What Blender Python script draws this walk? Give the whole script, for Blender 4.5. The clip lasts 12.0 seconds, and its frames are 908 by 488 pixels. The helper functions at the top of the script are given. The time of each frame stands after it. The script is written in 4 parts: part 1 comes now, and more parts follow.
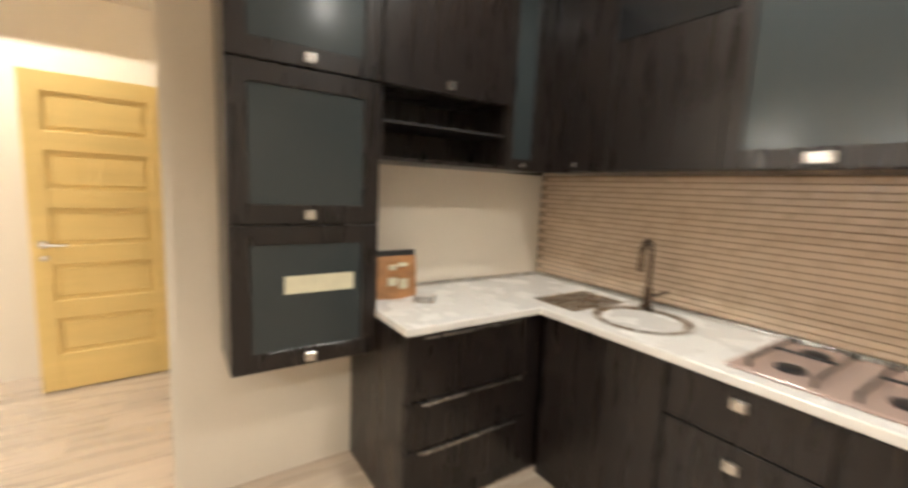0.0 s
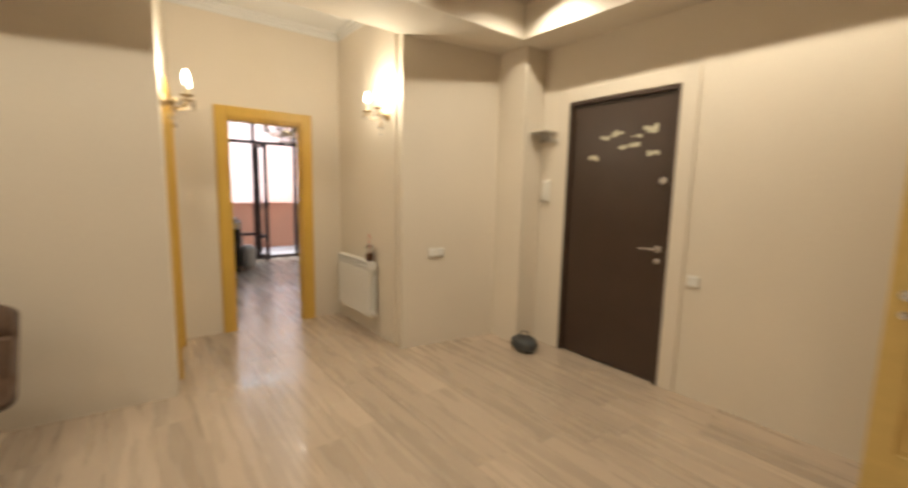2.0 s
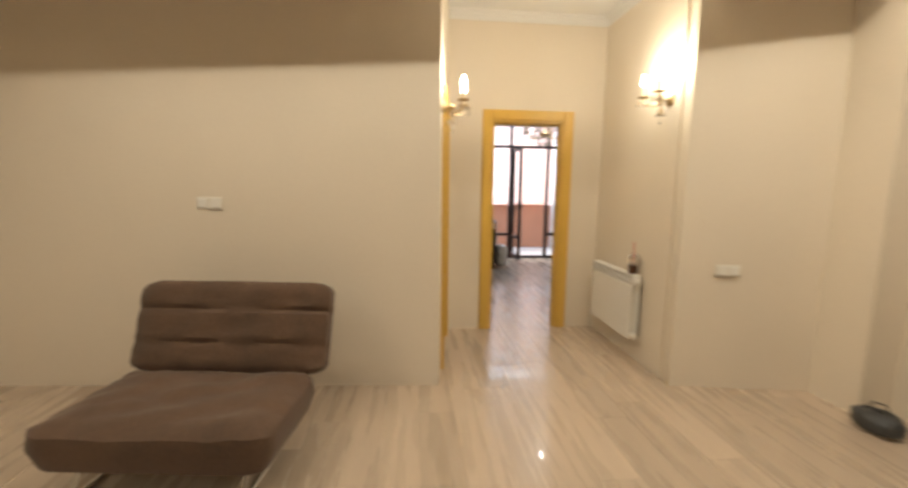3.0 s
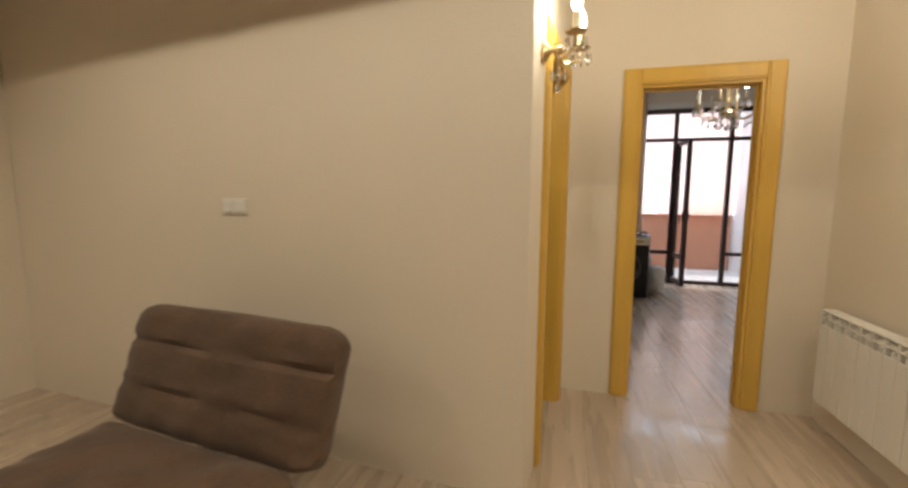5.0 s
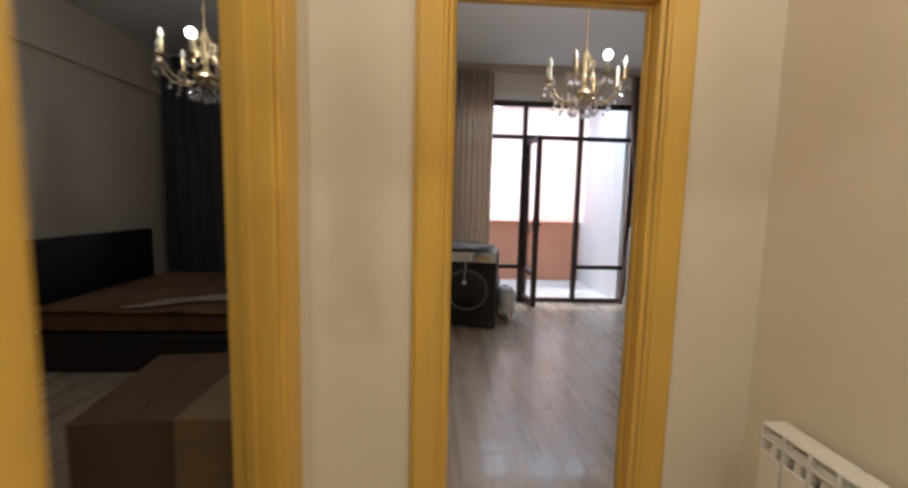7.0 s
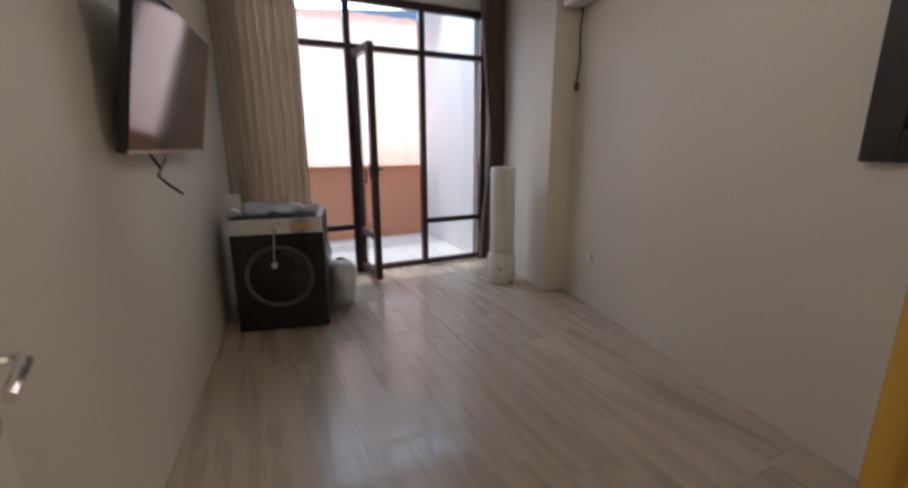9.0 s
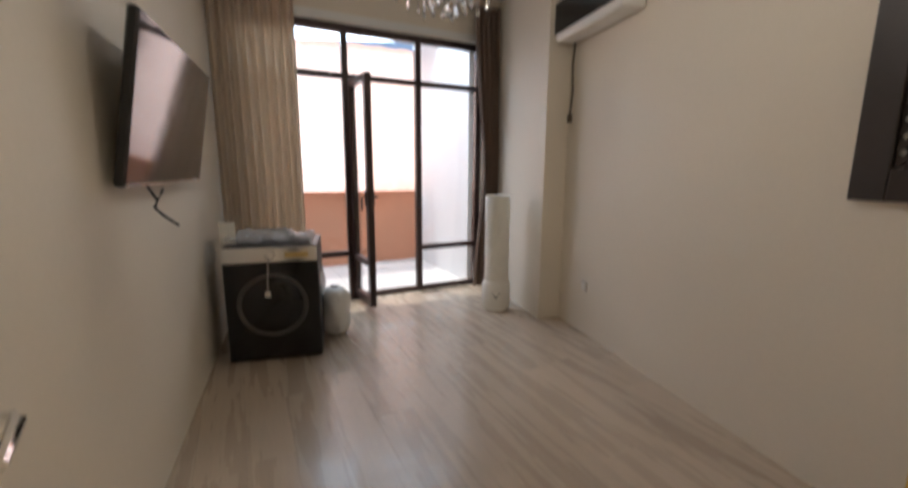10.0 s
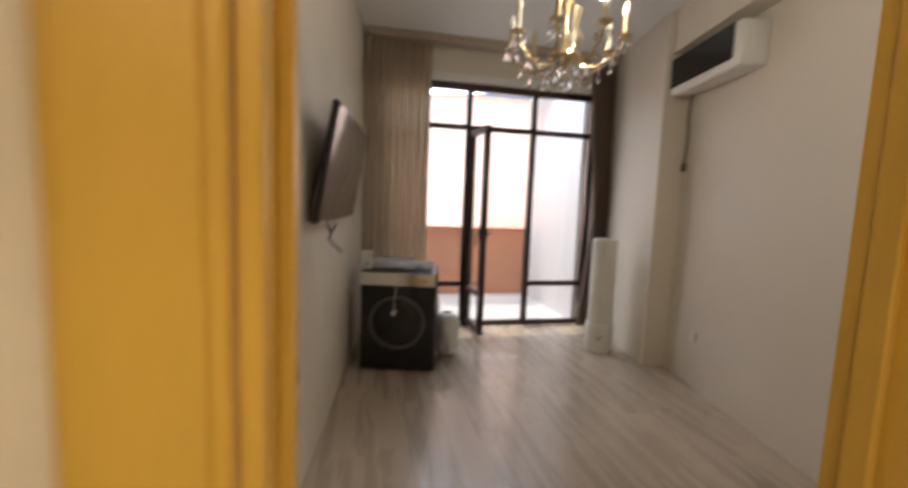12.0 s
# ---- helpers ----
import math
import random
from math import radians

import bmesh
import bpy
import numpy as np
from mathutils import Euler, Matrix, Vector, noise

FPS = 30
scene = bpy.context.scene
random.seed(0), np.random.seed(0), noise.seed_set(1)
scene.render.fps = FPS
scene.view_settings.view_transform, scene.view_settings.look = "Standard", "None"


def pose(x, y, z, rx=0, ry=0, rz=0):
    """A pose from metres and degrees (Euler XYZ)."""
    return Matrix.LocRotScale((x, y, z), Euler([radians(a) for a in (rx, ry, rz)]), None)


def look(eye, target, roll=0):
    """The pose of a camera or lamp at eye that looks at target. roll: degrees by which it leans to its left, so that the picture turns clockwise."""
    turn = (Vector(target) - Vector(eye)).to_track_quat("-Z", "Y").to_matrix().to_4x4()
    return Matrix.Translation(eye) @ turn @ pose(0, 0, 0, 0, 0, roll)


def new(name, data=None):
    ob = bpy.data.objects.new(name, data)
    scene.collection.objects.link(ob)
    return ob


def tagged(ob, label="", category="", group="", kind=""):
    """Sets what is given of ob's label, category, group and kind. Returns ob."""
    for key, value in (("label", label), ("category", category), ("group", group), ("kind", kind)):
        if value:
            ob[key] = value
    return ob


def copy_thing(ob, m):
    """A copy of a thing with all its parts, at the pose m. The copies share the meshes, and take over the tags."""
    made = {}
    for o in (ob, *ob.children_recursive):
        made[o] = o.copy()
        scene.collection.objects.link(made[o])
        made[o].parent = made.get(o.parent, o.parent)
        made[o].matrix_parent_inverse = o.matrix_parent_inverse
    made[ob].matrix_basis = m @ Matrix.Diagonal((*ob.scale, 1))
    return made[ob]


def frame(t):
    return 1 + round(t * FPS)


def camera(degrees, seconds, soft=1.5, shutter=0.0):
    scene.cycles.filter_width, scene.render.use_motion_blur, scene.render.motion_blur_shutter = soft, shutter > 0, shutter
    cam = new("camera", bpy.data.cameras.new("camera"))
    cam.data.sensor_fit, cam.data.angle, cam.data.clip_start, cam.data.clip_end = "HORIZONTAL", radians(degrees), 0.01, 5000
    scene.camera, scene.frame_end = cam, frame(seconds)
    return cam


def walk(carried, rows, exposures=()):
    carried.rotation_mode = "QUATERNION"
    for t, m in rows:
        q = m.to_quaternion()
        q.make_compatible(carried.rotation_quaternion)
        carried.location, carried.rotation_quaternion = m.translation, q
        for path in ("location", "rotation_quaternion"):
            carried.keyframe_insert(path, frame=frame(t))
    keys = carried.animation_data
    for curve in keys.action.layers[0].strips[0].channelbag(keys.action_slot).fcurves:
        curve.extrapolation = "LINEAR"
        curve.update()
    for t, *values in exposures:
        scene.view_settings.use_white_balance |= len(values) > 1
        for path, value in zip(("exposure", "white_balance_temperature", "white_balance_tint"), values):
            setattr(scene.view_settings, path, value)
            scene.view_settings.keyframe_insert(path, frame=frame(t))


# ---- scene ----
cam = camera(94.4, 12.0, soft=2.6, shutter=0.5)
PATH = [
    (0, (-0.104, 1.28, 1.464), (1.003, 2.927, 1.206), 2.5),
    (0.5, (-0.15, 1.642, 1.471), (0.353, 3.559, 1.2), 2.5),
    (1, (-0.185, 2.005, 1.423), (-0.494, 3.966, 1.18), 0.7),
    (1.5, (-0.358, 2.212, 1.457), (-1.482, 3.851, 1.223), 0.7),
    (2, (-0.607, 2.231, 1.424), (-2.17, 3.452, 1.168), 1.22),
    (2.5, (-0.804, 2.227, 1.415), (-2.634, 2.993, 1.161), 1.5),
    (3, (-1.003, 2.245, 1.403), (-2.976, 2.442, 1.141), 0.72),
    (5, (-2.114, 2.566, 1.343), (-4.038, 2.067, 1.12), 0.4),
    (5.5, (-2.458, 2.676, 1.354), (-4.433, 2.451, 1.133), 1.0),
    (6, (-2.891, 2.777, 1.353), (-4.88, 2.725, 1.15), 0.8),
    (6.5, (-3.301, 2.897, 1.366), (-5.29, 2.896, 1.158), 0.7),
    (7, (-3.708, 2.966, 1.382), (-5.694, 3.08, 1.173), 1.4),
    (9, (-5.050, 3.242, 1.316), (-6.804, 4.086, 0.859), -0.2),
    (9.5, (-5.080, 3.228, 1.298), (-6.756, 4.074, 0.609), 0.5),
    (10, (-5.071, 3.224, 1.359), (-6.828, 4.111, 1.008), 0.3),
    (10.5, (-5.054, 3.253, 1.484), (-6.850, 4.132, 1.441), 0.9),
    (11, (-5.036, 3.218, 1.549), (-6.823, 4.106, 1.692), 1.3),
    (11.5, (-5.010, 3.082, 1.507), (-6.823, 3.926, 1.537), 1.0),
    (12, (-4.768, 3.094, 1.426), (-6.713, 3.513, 1.223), 2.2),
]
EXPOSURES = [(0.0, 1.1, 5250, 10), (0.5, 0.9, 5500, 10), (1.0, 0.8, 5900, 10), (1.5, 0.05, 5900, 10), (2.0, -0.25, 6000, 10), (3.0, -0.1, 6000, 10), (5.0, -0.4, 6000, 10), (6.5, -0.4, 5800, 10), (7.2, -0.4, 5650, 10), (9.0, -0.6, 5700, 10), (9.5, -0.25, 6150, 10), (10.5, -0.22, 6100, 10), (12.0, -0.25, 6400, 10)]
walk(cam, [(t, look(eye, target, roll)) for t, eye, target, roll in PATH], EXPOSURES)

# ---- world and large lights ----
world = bpy.data.worlds.new("sky")
scene.world = world
world.use_nodes = True
wn = world.node_tree
sky = wn.nodes.new("ShaderNodeTexSky")
sky.sky_type, sky.sun_disc = "NISHITA", False
sky.sun_elevation, sky.sun_rotation = radians(75.8), radians(-121)
wn.links.new(sky.outputs[0], wn.nodes["Background"].inputs[0])
wn.nodes["Background"].inputs[1].default_value = 0.15


def lamp(name, kind, m, energy, color, **more):
    data = bpy.data.lights.new(name, kind)
    data.energy, data.color = energy, color
    ob = new(name, data)
    ob.matrix_world = m
    return data


sun = lamp("sun", "SUN", look((-10.9, 4.21, 6.0), (-9.6, 5, 0)), 2.6, (1, 0.93, 0.82))
sun.angle = radians(0.5)
# Added area lamp behind the blind cloth, standing in for outdoor daylight.
day_fill = lamp("balcony_day_fill", "AREA", look((-11.55, 4.3, 2.0), (-5, 3.3, 1.4)), 122, (0.72, 0.87, 1.0))
day_fill.shape, day_fill.size, day_fill.size_y = "RECTANGLE", 3.0, 2.0
# Added area lamp, hidden above the window head, fills in light from the sky.
sky_fill = lamp("balcony_sky_fill", "AREA", look((-10.3, 4.4, 3.28), (-7.9, 3.5, 0.0)), 105, (0.68, 0.84, 1.0))
sky_fill.shape, sky_fill.size, sky_fill.size_y = "RECTANGLE", 3.4, 1.1
WARM = (1.0, 0.85, 0.61)
DOWN_W, SCONCE_W, BULB_W = 38.0, 7.0, 15.0


# ---- materials ----
def material(name, color, rough=0.6, metal=0.0, var=0.12, scale=3.0, bump=0.0, bscale=60.0, stretch=(1, 1, 1),
             rand=0.0, transmission=0.0, emit=0.0, sheen=0.0, translucent=0.0, fine=40.0, coat=0.0, clear=0.0):
    m = bpy.data.materials.new(name)
    m.use_nodes = True
    nt = m.node_tree
    N, L = nt.nodes, nt.links
    p = N["Principled BSDF"]
    p.inputs["Roughness"].default_value, p.inputs["Metallic"].default_value = rough, metal
    p.inputs["Transmission Weight"].default_value = transmission
    p.inputs["Sheen Weight"].default_value = sheen
    p.inputs["Coat Weight"].default_value = coat
    col = (*color, 1)
    if var == 0 and bump == 0:
        p.inputs["Base Color"].default_value = col
    else:
        tc = N.new("ShaderNodeTexCoord")
        mp = N.new("ShaderNodeMapping")
        mp.inputs["Scale"].default_value = stretch
        L.new(tc.outputs["Object"], mp.inputs[0])
        src = mp.outputs[0]
        if rand:
            info = N.new("ShaderNodeObjectInfo")
            mul = N.new("ShaderNodeMath")
            mul.operation = "MULTIPLY"
            mul.inputs[1].default_value = 37.0
            L.new(info.outputs["Random"], mul.inputs[0])
            add = N.new("ShaderNodeVectorMath")
            add.operation = "ADD"
            L.new(src, add.inputs[0])
            L.new(mul.outputs[0], add.inputs[1])
            src = add.outputs[0]
        big, small = N.new("ShaderNodeTexNoise"), N.new("ShaderNodeTexNoise")
        big.inputs["Scale"].default_value, small.inputs["Scale"].default_value = scale, fine
        big.inputs["Detail"].default_value = 5
        L.new(src, big.inputs["Vector"])
        L.new(src, small.inputs["Vector"])
        both = N.new("ShaderNodeMath")
        both.operation = "MULTIPLY_ADD"
        both.inputs[1].default_value = 0.35
        L.new(small.outputs[0], both.inputs[0])
        L.new(big.outputs[0], both.inputs[2])
        last = both.outputs[0]
        if rand:
            r2 = N.new("ShaderNodeMath")
            r2.operation = "MULTIPLY_ADD"
            r2.inputs[1].default_value = rand
            L.new(info.outputs["Random"], r2.inputs[0])
            L.new(last, r2.inputs[2])
            last = r2.outputs[0]
        rng = N.new("ShaderNodeMapRange")
        rng.inputs["From Min"].default_value, rng.inputs["From Max"].default_value = 0.35, 1.0 + rand
        rng.inputs["To Min"].default_value, rng.inputs["To Max"].default_value = 1 - var, 1 + var
        L.new(last, rng.inputs[0])
        mix = N.new("ShaderNodeVectorMath")
        mix.operation = "SCALE"
        mix.inputs[0].default_value = color
        L.new(rng.outputs[0], mix.inputs["Scale"])
        L.new(mix.outputs[0], p.inputs["Base Color"])
        rr = N.new("ShaderNodeMapRange")
        rr.inputs["From Min"].default_value, rr.inputs["From Max"].default_value = 0.3, 0.8
        rr.inputs["To Min"].default_value, rr.inputs["To Max"].default_value = max(0, rough - 0.06), min(1, rough + 0.06)
        L.new(big.outputs[0], rr.inputs[0])
        L.new(rr.outputs[0], p.inputs["Roughness"])
        if bump:
            bt = N.new("ShaderNodeTexNoise")
            bt.inputs["Scale"].default_value = bscale
            bt.inputs["Detail"].default_value = 4
            L.new(src, bt.inputs["Vector"])
            bp = N.new("ShaderNodeBump")
            bp.inputs["Strength"].default_value, bp.inputs["Distance"].default_value = bump, 0.01
            L.new(bt.outputs[0], bp.inputs["Height"])
            L.new(bp.outputs[0], p.inputs["Normal"])
    if emit:
        p.inputs["Emission Color"].default_value, p.inputs["Emission Strength"].default_value = col, emit
    if translucent:
        tr = N.new("ShaderNodeBsdfTranslucent")
        tr.inputs[0].default_value = col
        mx = N.new("ShaderNodeMixShader")
        mx.inputs[0].default_value = translucent
        L.new(p.outputs[0], mx.inputs[1])
        L.new(tr.outputs[0], mx.inputs[2])
        L.new(mx.outputs[0], N["Material Output"].inputs[0])
        if clear:
            ts, m2 = N.new("ShaderNodeBsdfTransparent"), N.new("ShaderNodeMixShader")
            m2.inputs[0].default_value = clear
            L.new(mx.outputs[0], m2.inputs[1])
            L.new(ts.outputs[0], m2.inputs[2])
            L.new(m2.outputs[0], N["Material Output"].inputs[0])
    return m


M_WALL = material("cream_plaster", (0.75, 0.675, 0.565), 0.62, var=0.05, scale=0.9, bump=0.12, bscale=90)
M_SOFFIT = material("ceiling_paint", (0.76, 0.695, 0.595), 0.7, var=0.03, scale=1.0, bump=0.06, bscale=120)
M_CEIL = material("white_ceiling", (0.80, 0.79, 0.76), 0.7, var=0.03, scale=1.2, bump=0.05, bscale=120)
M_PLANK = material("light_laminate", (0.475, 0.385, 0.295), 0.29, var=0.22, scale=3.5, stretch=(0.35, 4.0, 1), rand=0.55, fine=28, bump=0.03, bscale=50, coat=0.15)
M_SUB = material("subfloor", (0.25, 0.2, 0.15), 0.8, var=0.1)
M_YELLOW = material("yellow_painted_wood", (0.66, 0.42, 0.075), 0.42, var=0.10, scale=2.2, stretch=(6, 6, 0.6), bump=0.10, bscale=45)
M_LEAF = material("pale_yellow_door_paint", (0.76, 0.56, 0.20), 0.42, var=0.08, scale=2.2, stretch=(0.8, 6, 6), bump=0.08, bscale=45)
M_CREAM = material("cream_door_paint", (0.74, 0.67, 0.56), 0.45, var=0.05, scale=2.2, stretch=(6, 6, 0.6), bump=0.06, bscale=45)
M_DARKDOOR = material("dark_brown_steel_door", (0.055, 0.033, 0.022), 0.38, var=0.15, scale=4, bump=0.08, bscale=70)
M_CAB = material("black_brown_cabinet", (0.014, 0.0105, 0.0095), 0.30, var=0.2, scale=4, stretch=(6, 6, 0.7))
M_FROST = material("smoked_frosted_glass", (0.036, 0.044, 0.047), 0.20, var=0.05, scale=1)
M_COUNTER = material("white_counter", (0.82, 0.80, 0.77), 0.28, var=0.03, scale=6, bump=0.02, bscale=100)
M_STEEL = material("brushed_steel", (0.62, 0.60, 0.57), 0.28, metal=1, var=0.08, scale=8, stretch=(1, 12, 1))
M_CHROME = material("chrome", (0.8, 0.8, 0.8), 0.12, metal=1, var=0.03)
M_TILE = material("beige_strip_tile", (0.60, 0.47, 0.34), 0.30, var=0.10, scale=8, rand=0.2)
M_GROUT = material("tile_grout", (0.30, 0.22, 0.15), 0.8, var=0.08)
M_BLACK = material("black_gloss", (0.012, 0.012, 0.013), 0.16, var=0.1)
M_BLACKMAT = material("black_plastic", (0.02, 0.02, 0.021), 0.45, var=0.1)
M_SCREEN = material("tv_screen", (0.02, 0.018, 0.018), 0.09, var=0.0)
M_FRAME = material("dark_window_frame", (0.045, 0.022, 0.018), 0.35, var=0.1, scale=5)
M_GLASS = material("window_glass", (1, 1, 1), 0.0, var=0, transmission=1)
M_CRYSTAL = material("crystal", (0.95, 0.95, 0.95), 0.02, var=0, transmission=1)
M_BRASS = material("antique_brass", (0.60, 0.46, 0.26), 0.32, metal=0.85, var=0.2, scale=20)
M_CANDLE = material("cream_candle_sleeve", (0.78, 0.70, 0.52), 0.5, var=0.05)
M_BULBOFF = material("unlit_bulb", (0.82, 0.78, 0.66), 0.15, var=0)
M_BULB = material("lit_bulb", (1.0, 0.88, 0.66), 0.3, var=0, emit=26)
M_COOLBULB = material("lit_white_bulb", (1.0, 0.96, 0.88), 0.3, var=0, emit=22)
M_DOWN = material("lit_downlight", (1.0, 0.84, 0.58), 0.3, var=0, emit=18)
M_WHITE = material("white_enamel", (0.80, 0.78, 0.74), 0.35, var=0.03, scale=5)
M_PLASTIC = material("white_plastic", (0.78, 0.75, 0.68), 0.4, var=0.03)
M_SOFA = material("brown_velour", (0.098, 0.056, 0.033), 0.85, var=0.35, scale=5, bump=0.22, bscale=70, sheen=0.15)
M_CURTAIN = material("beige_curtain", (0.74, 0.64, 0.52), 0.8, var=0.10, scale=3, stretch=(4, 4, 0.5), bump=0.1, bscale=90, translucent=0.5)
M_CURTAIN2 = material("brown_curtain", (0.17, 0.115, 0.085), 0.8, var=0.15, scale=3, stretch=(4, 4, 0.5), bump=0.1, bscale=90)
M_DRAPE = material("slate_curtain", (0.075, 0.075, 0.085), 0.8, var=0.15, scale=3, stretch=(4, 4, 0.5))
M_SHEER = material("peach_awning_cloth", (0.86, 0.50, 0.37), 0.8, var=0.06, scale=2, stretch=(3, 3, 0.3), translucent=0.6, clear=0.07)
M_PARAPET = material("terracotta_parapet_paint", (0.62, 0.29, 0.17), 0.7, var=0.08, scale=2, bump=0.1)
M_BALC = material("white_balcony_wall", (0.84, 0.84, 0.83), 0.6, var=0.03, bump=0.08)
M_BTILE = material("pale_balcony_tile", (0.74, 0.72, 0.69), 0.35, var=0.05)
M_GROUND = material("ground", (0.16, 0.15, 0.13), 0.9, var=0.2, scale=0.4)
M_FOAM = material("white_foam_roll", (0.80, 0.77, 0.70), 0.8, var=0.06, scale=9, bump=0.3, bscale=40)
M_FILM = material("clear_plastic_film", (0.93, 0.93, 0.93), 0.25, var=0, transmission=0.75)
M_GOLD = material("gold_label", (0.70, 0.52, 0.22), 0.35, metal=0.4, var=0.1)
M_BLANKET = material("brown_blanket", (0.19, 0.105, 0.06), 0.9, var=0.35, scale=5, bump=0.3, bscale=70)
M_STRIPE = material("cream_stripe", (0.50, 0.44, 0.36), 0.9, var=0.1)
M_LEATHER = material("black_leather", (0.014, 0.013, 0.014), 0.35, var=0.2, scale=8, bump=0.15)
M_CRATE = material("brown_cardboard", (0.13, 0.075, 0.04), 0.8, var=0.15, scale=4, bump=0.1)
M_CUP = material("clear_cup_plastic", (0.95, 0.93, 0.9), 0.1, var=0, transmission=0.9)
M_COFFEE = material("iced_coffee", (0.09, 0.035, 0.015), 0.3, var=0.2)
M_STRAW = material("red_straw", (0.55, 0.06, 0.03), 0.4, var=0.05)
M_BAGGREY = material("grey_black_bag", (0.05, 0.052, 0.055), 0.5, var=0.4, scale=9, bump=0.5, bscale=30)
M_SNACK = material("printed_brown_packet", (0.40, 0.20, 0.08), 0.4, var=0.45, scale=14)
M_PAPER = material("cream_paper_label", (0.66, 0.62, 0.45), 0.6, var=0.12, scale=18)
M_RUBBER = material("dark_cable", (0.10, 0.075, 0.05), 0.6, var=0.1)
M_LATTICE = material("dark_lattice_wood", (0.035, 0.026, 0.022), 0.45, var=0.2, scale=6, bump=0.1)


# ---- mesh helpers ----
class Shape:
    def __init__(self):
        self.bm = bmesh.new()

    def box(self, x0, x1, y0, y1, z0, z1, bevel=0.0, m=None, seg=1):
        t = bmesh.new()
        r = bmesh.ops.create_cube(t, size=1)
        bmesh.ops.transform(t, matrix=Matrix.Translation(((x0 + x1) / 2, (y0 + y1) / 2, (z0 + z1) / 2)) @ Matrix.Diagonal((abs(x1 - x0), abs(y1 - y0), abs(z1 - z0), 1)), verts=t.verts)
        if bevel:
            bmesh.ops.bevel(t, geom=t.edges[:], offset=bevel, segments=seg, profile=0.5, affect="EDGES")
        return self._take(t, m)

    def _take(self, t, m=None):
        if m is not None:
            bmesh.ops.transform(t, matrix=m, verts=t.verts)
        me = bpy.data.meshes.new("t")
        t.to_mesh(me)
        t.free()
        self.bm.from_mesh(me)
        bpy.data.meshes.remove(me)
        return self

    def lathe(self, profile, m=None, n=24):
        t = bmesh.new()
        rings = []
        for r, z in profile:
            rings.append([t.verts.new((max(r, 1e-4) * math.cos(2 * math.pi * i / n), max(r, 1e-4) * math.sin(2 * math.pi * i / n), z)) for i in range(n)])
        for a, b in zip(rings, rings[1:]):
            for i in range(n):
                t.faces.new((a[i], a[(i + 1) % n], b[(i + 1) % n], b[i]))
        t.faces.new(rings[0][::-1])
        t.faces.new(rings[-1])
        return self._take(t, m)

    def cyl(self, p, r, h, m=None, n=20):
        x, y, z = p
        mm = Matrix.Translation((x, y, z))
        return self.lathe([(r, 0), (r, h)], (m @ mm) if m is not None else mm, n)

    def tube(self, pts, r, n=8):
        t = bmesh.new()
        pts = [Vector(p) for p in pts]
        rings = []
        up = Vector((0.13, 0.31, 0.94))
        for i, p in enumerate(pts):
            d = (pts[min(i + 1, len(pts) - 1)] - pts[max(i - 1, 0)]).normalized()
            a = d.cross(up)
            if a.length < 0.05:
                a = d.cross(Vector((1, 0, 0)))
            a.normalize()
            b = d.cross(a)
            rr = r[i] if isinstance(r, (list, tuple)) else r
            rings.append([t.verts.new(p + rr * (math.cos(2 * math.pi * k / n) * a + math.sin(2 * math.pi * k / n) * b)) for k in range(n)])
        for a, b in zip(rings, rings[1:]):
            for k in range(n):
                t.faces.new((a[k], a[(k + 1) % n], b[(k + 1) % n], b[k]))
        t.faces.new(rings[0][::-1])
        t.faces.new(rings[-1])
        return self._take(t)

    def ball(self, p, r, sz=1.0, n=12):
        t = bmesh.new()
        bmesh.ops.create_uvsphere(t, u_segments=n, v_segments=max(4, n // 2), radius=r)
        bmesh.ops.transform(t, matrix=Matrix.Translation(p) @ Matrix.Diagonal((1, 1, sz, 1)), verts=t.verts)
        return self._take(t)

    def drop(self, p, r, h):
        t = bmesh.new()
        x, y, z = p
        top, bot = t.verts.new((x, y, z)), t.verts.new((x, y, z - h))
        ring = [t.verts.new((x + r * math.cos(a), y + r * math.sin(a), z - 0.68 * h)) for a in [k * math.pi / 3 for k in range(6)]]
        for k in range(6):
            t.faces.new((top, ring[k], ring[(k + 1) % 6]))
            t.faces.new((bot, ring[(k + 1) % 6], ring[k]))
        return self._take(t)

    def sheet(self, f, nu, nv, thick=0.0):
        t = bmesh.new()
        g = [[t.verts.new(f(i / nu, j / nv)) for j in range(nv + 1)] for i in range(nu + 1)]
        for i in range(nu):
            for j in range(nv):
                t.faces.new((g[i][j], g[i + 1][j], g[i + 1][j + 1], g[i][j + 1]))
        bmesh.ops.recalc_face_normals(t, faces=t.faces[:])
        if thick:
            bmesh.ops.solidify(t, geom=t.faces[:], thickness=thick)
        return self._take(t)

    def done(self, name, mat, parent=None, m=None, smooth=False):
        me = bpy.data.meshes.new(name)
        bmesh.ops.recalc_face_normals(self.bm, faces=self.bm.faces[:])
        self.bm.to_mesh(me)
        self.bm.free()
        me.materials.append(mat)
        if smooth:
            me.shade_smooth()
            me.set_sharp_from_angle(angle=radians(38))
        ob = new(name, me)
        if parent is not None:
            ob.parent = parent
        if m is not None:
            ob.matrix_local = m
        return ob


def thing(name, m, label, category, group=""):
    ob = new(name)
    ob.matrix_world = m
    return tagged(ob, label, category, group)


def structure(ob, label, category):
    return tagged(ob, label, category, kind="structure")


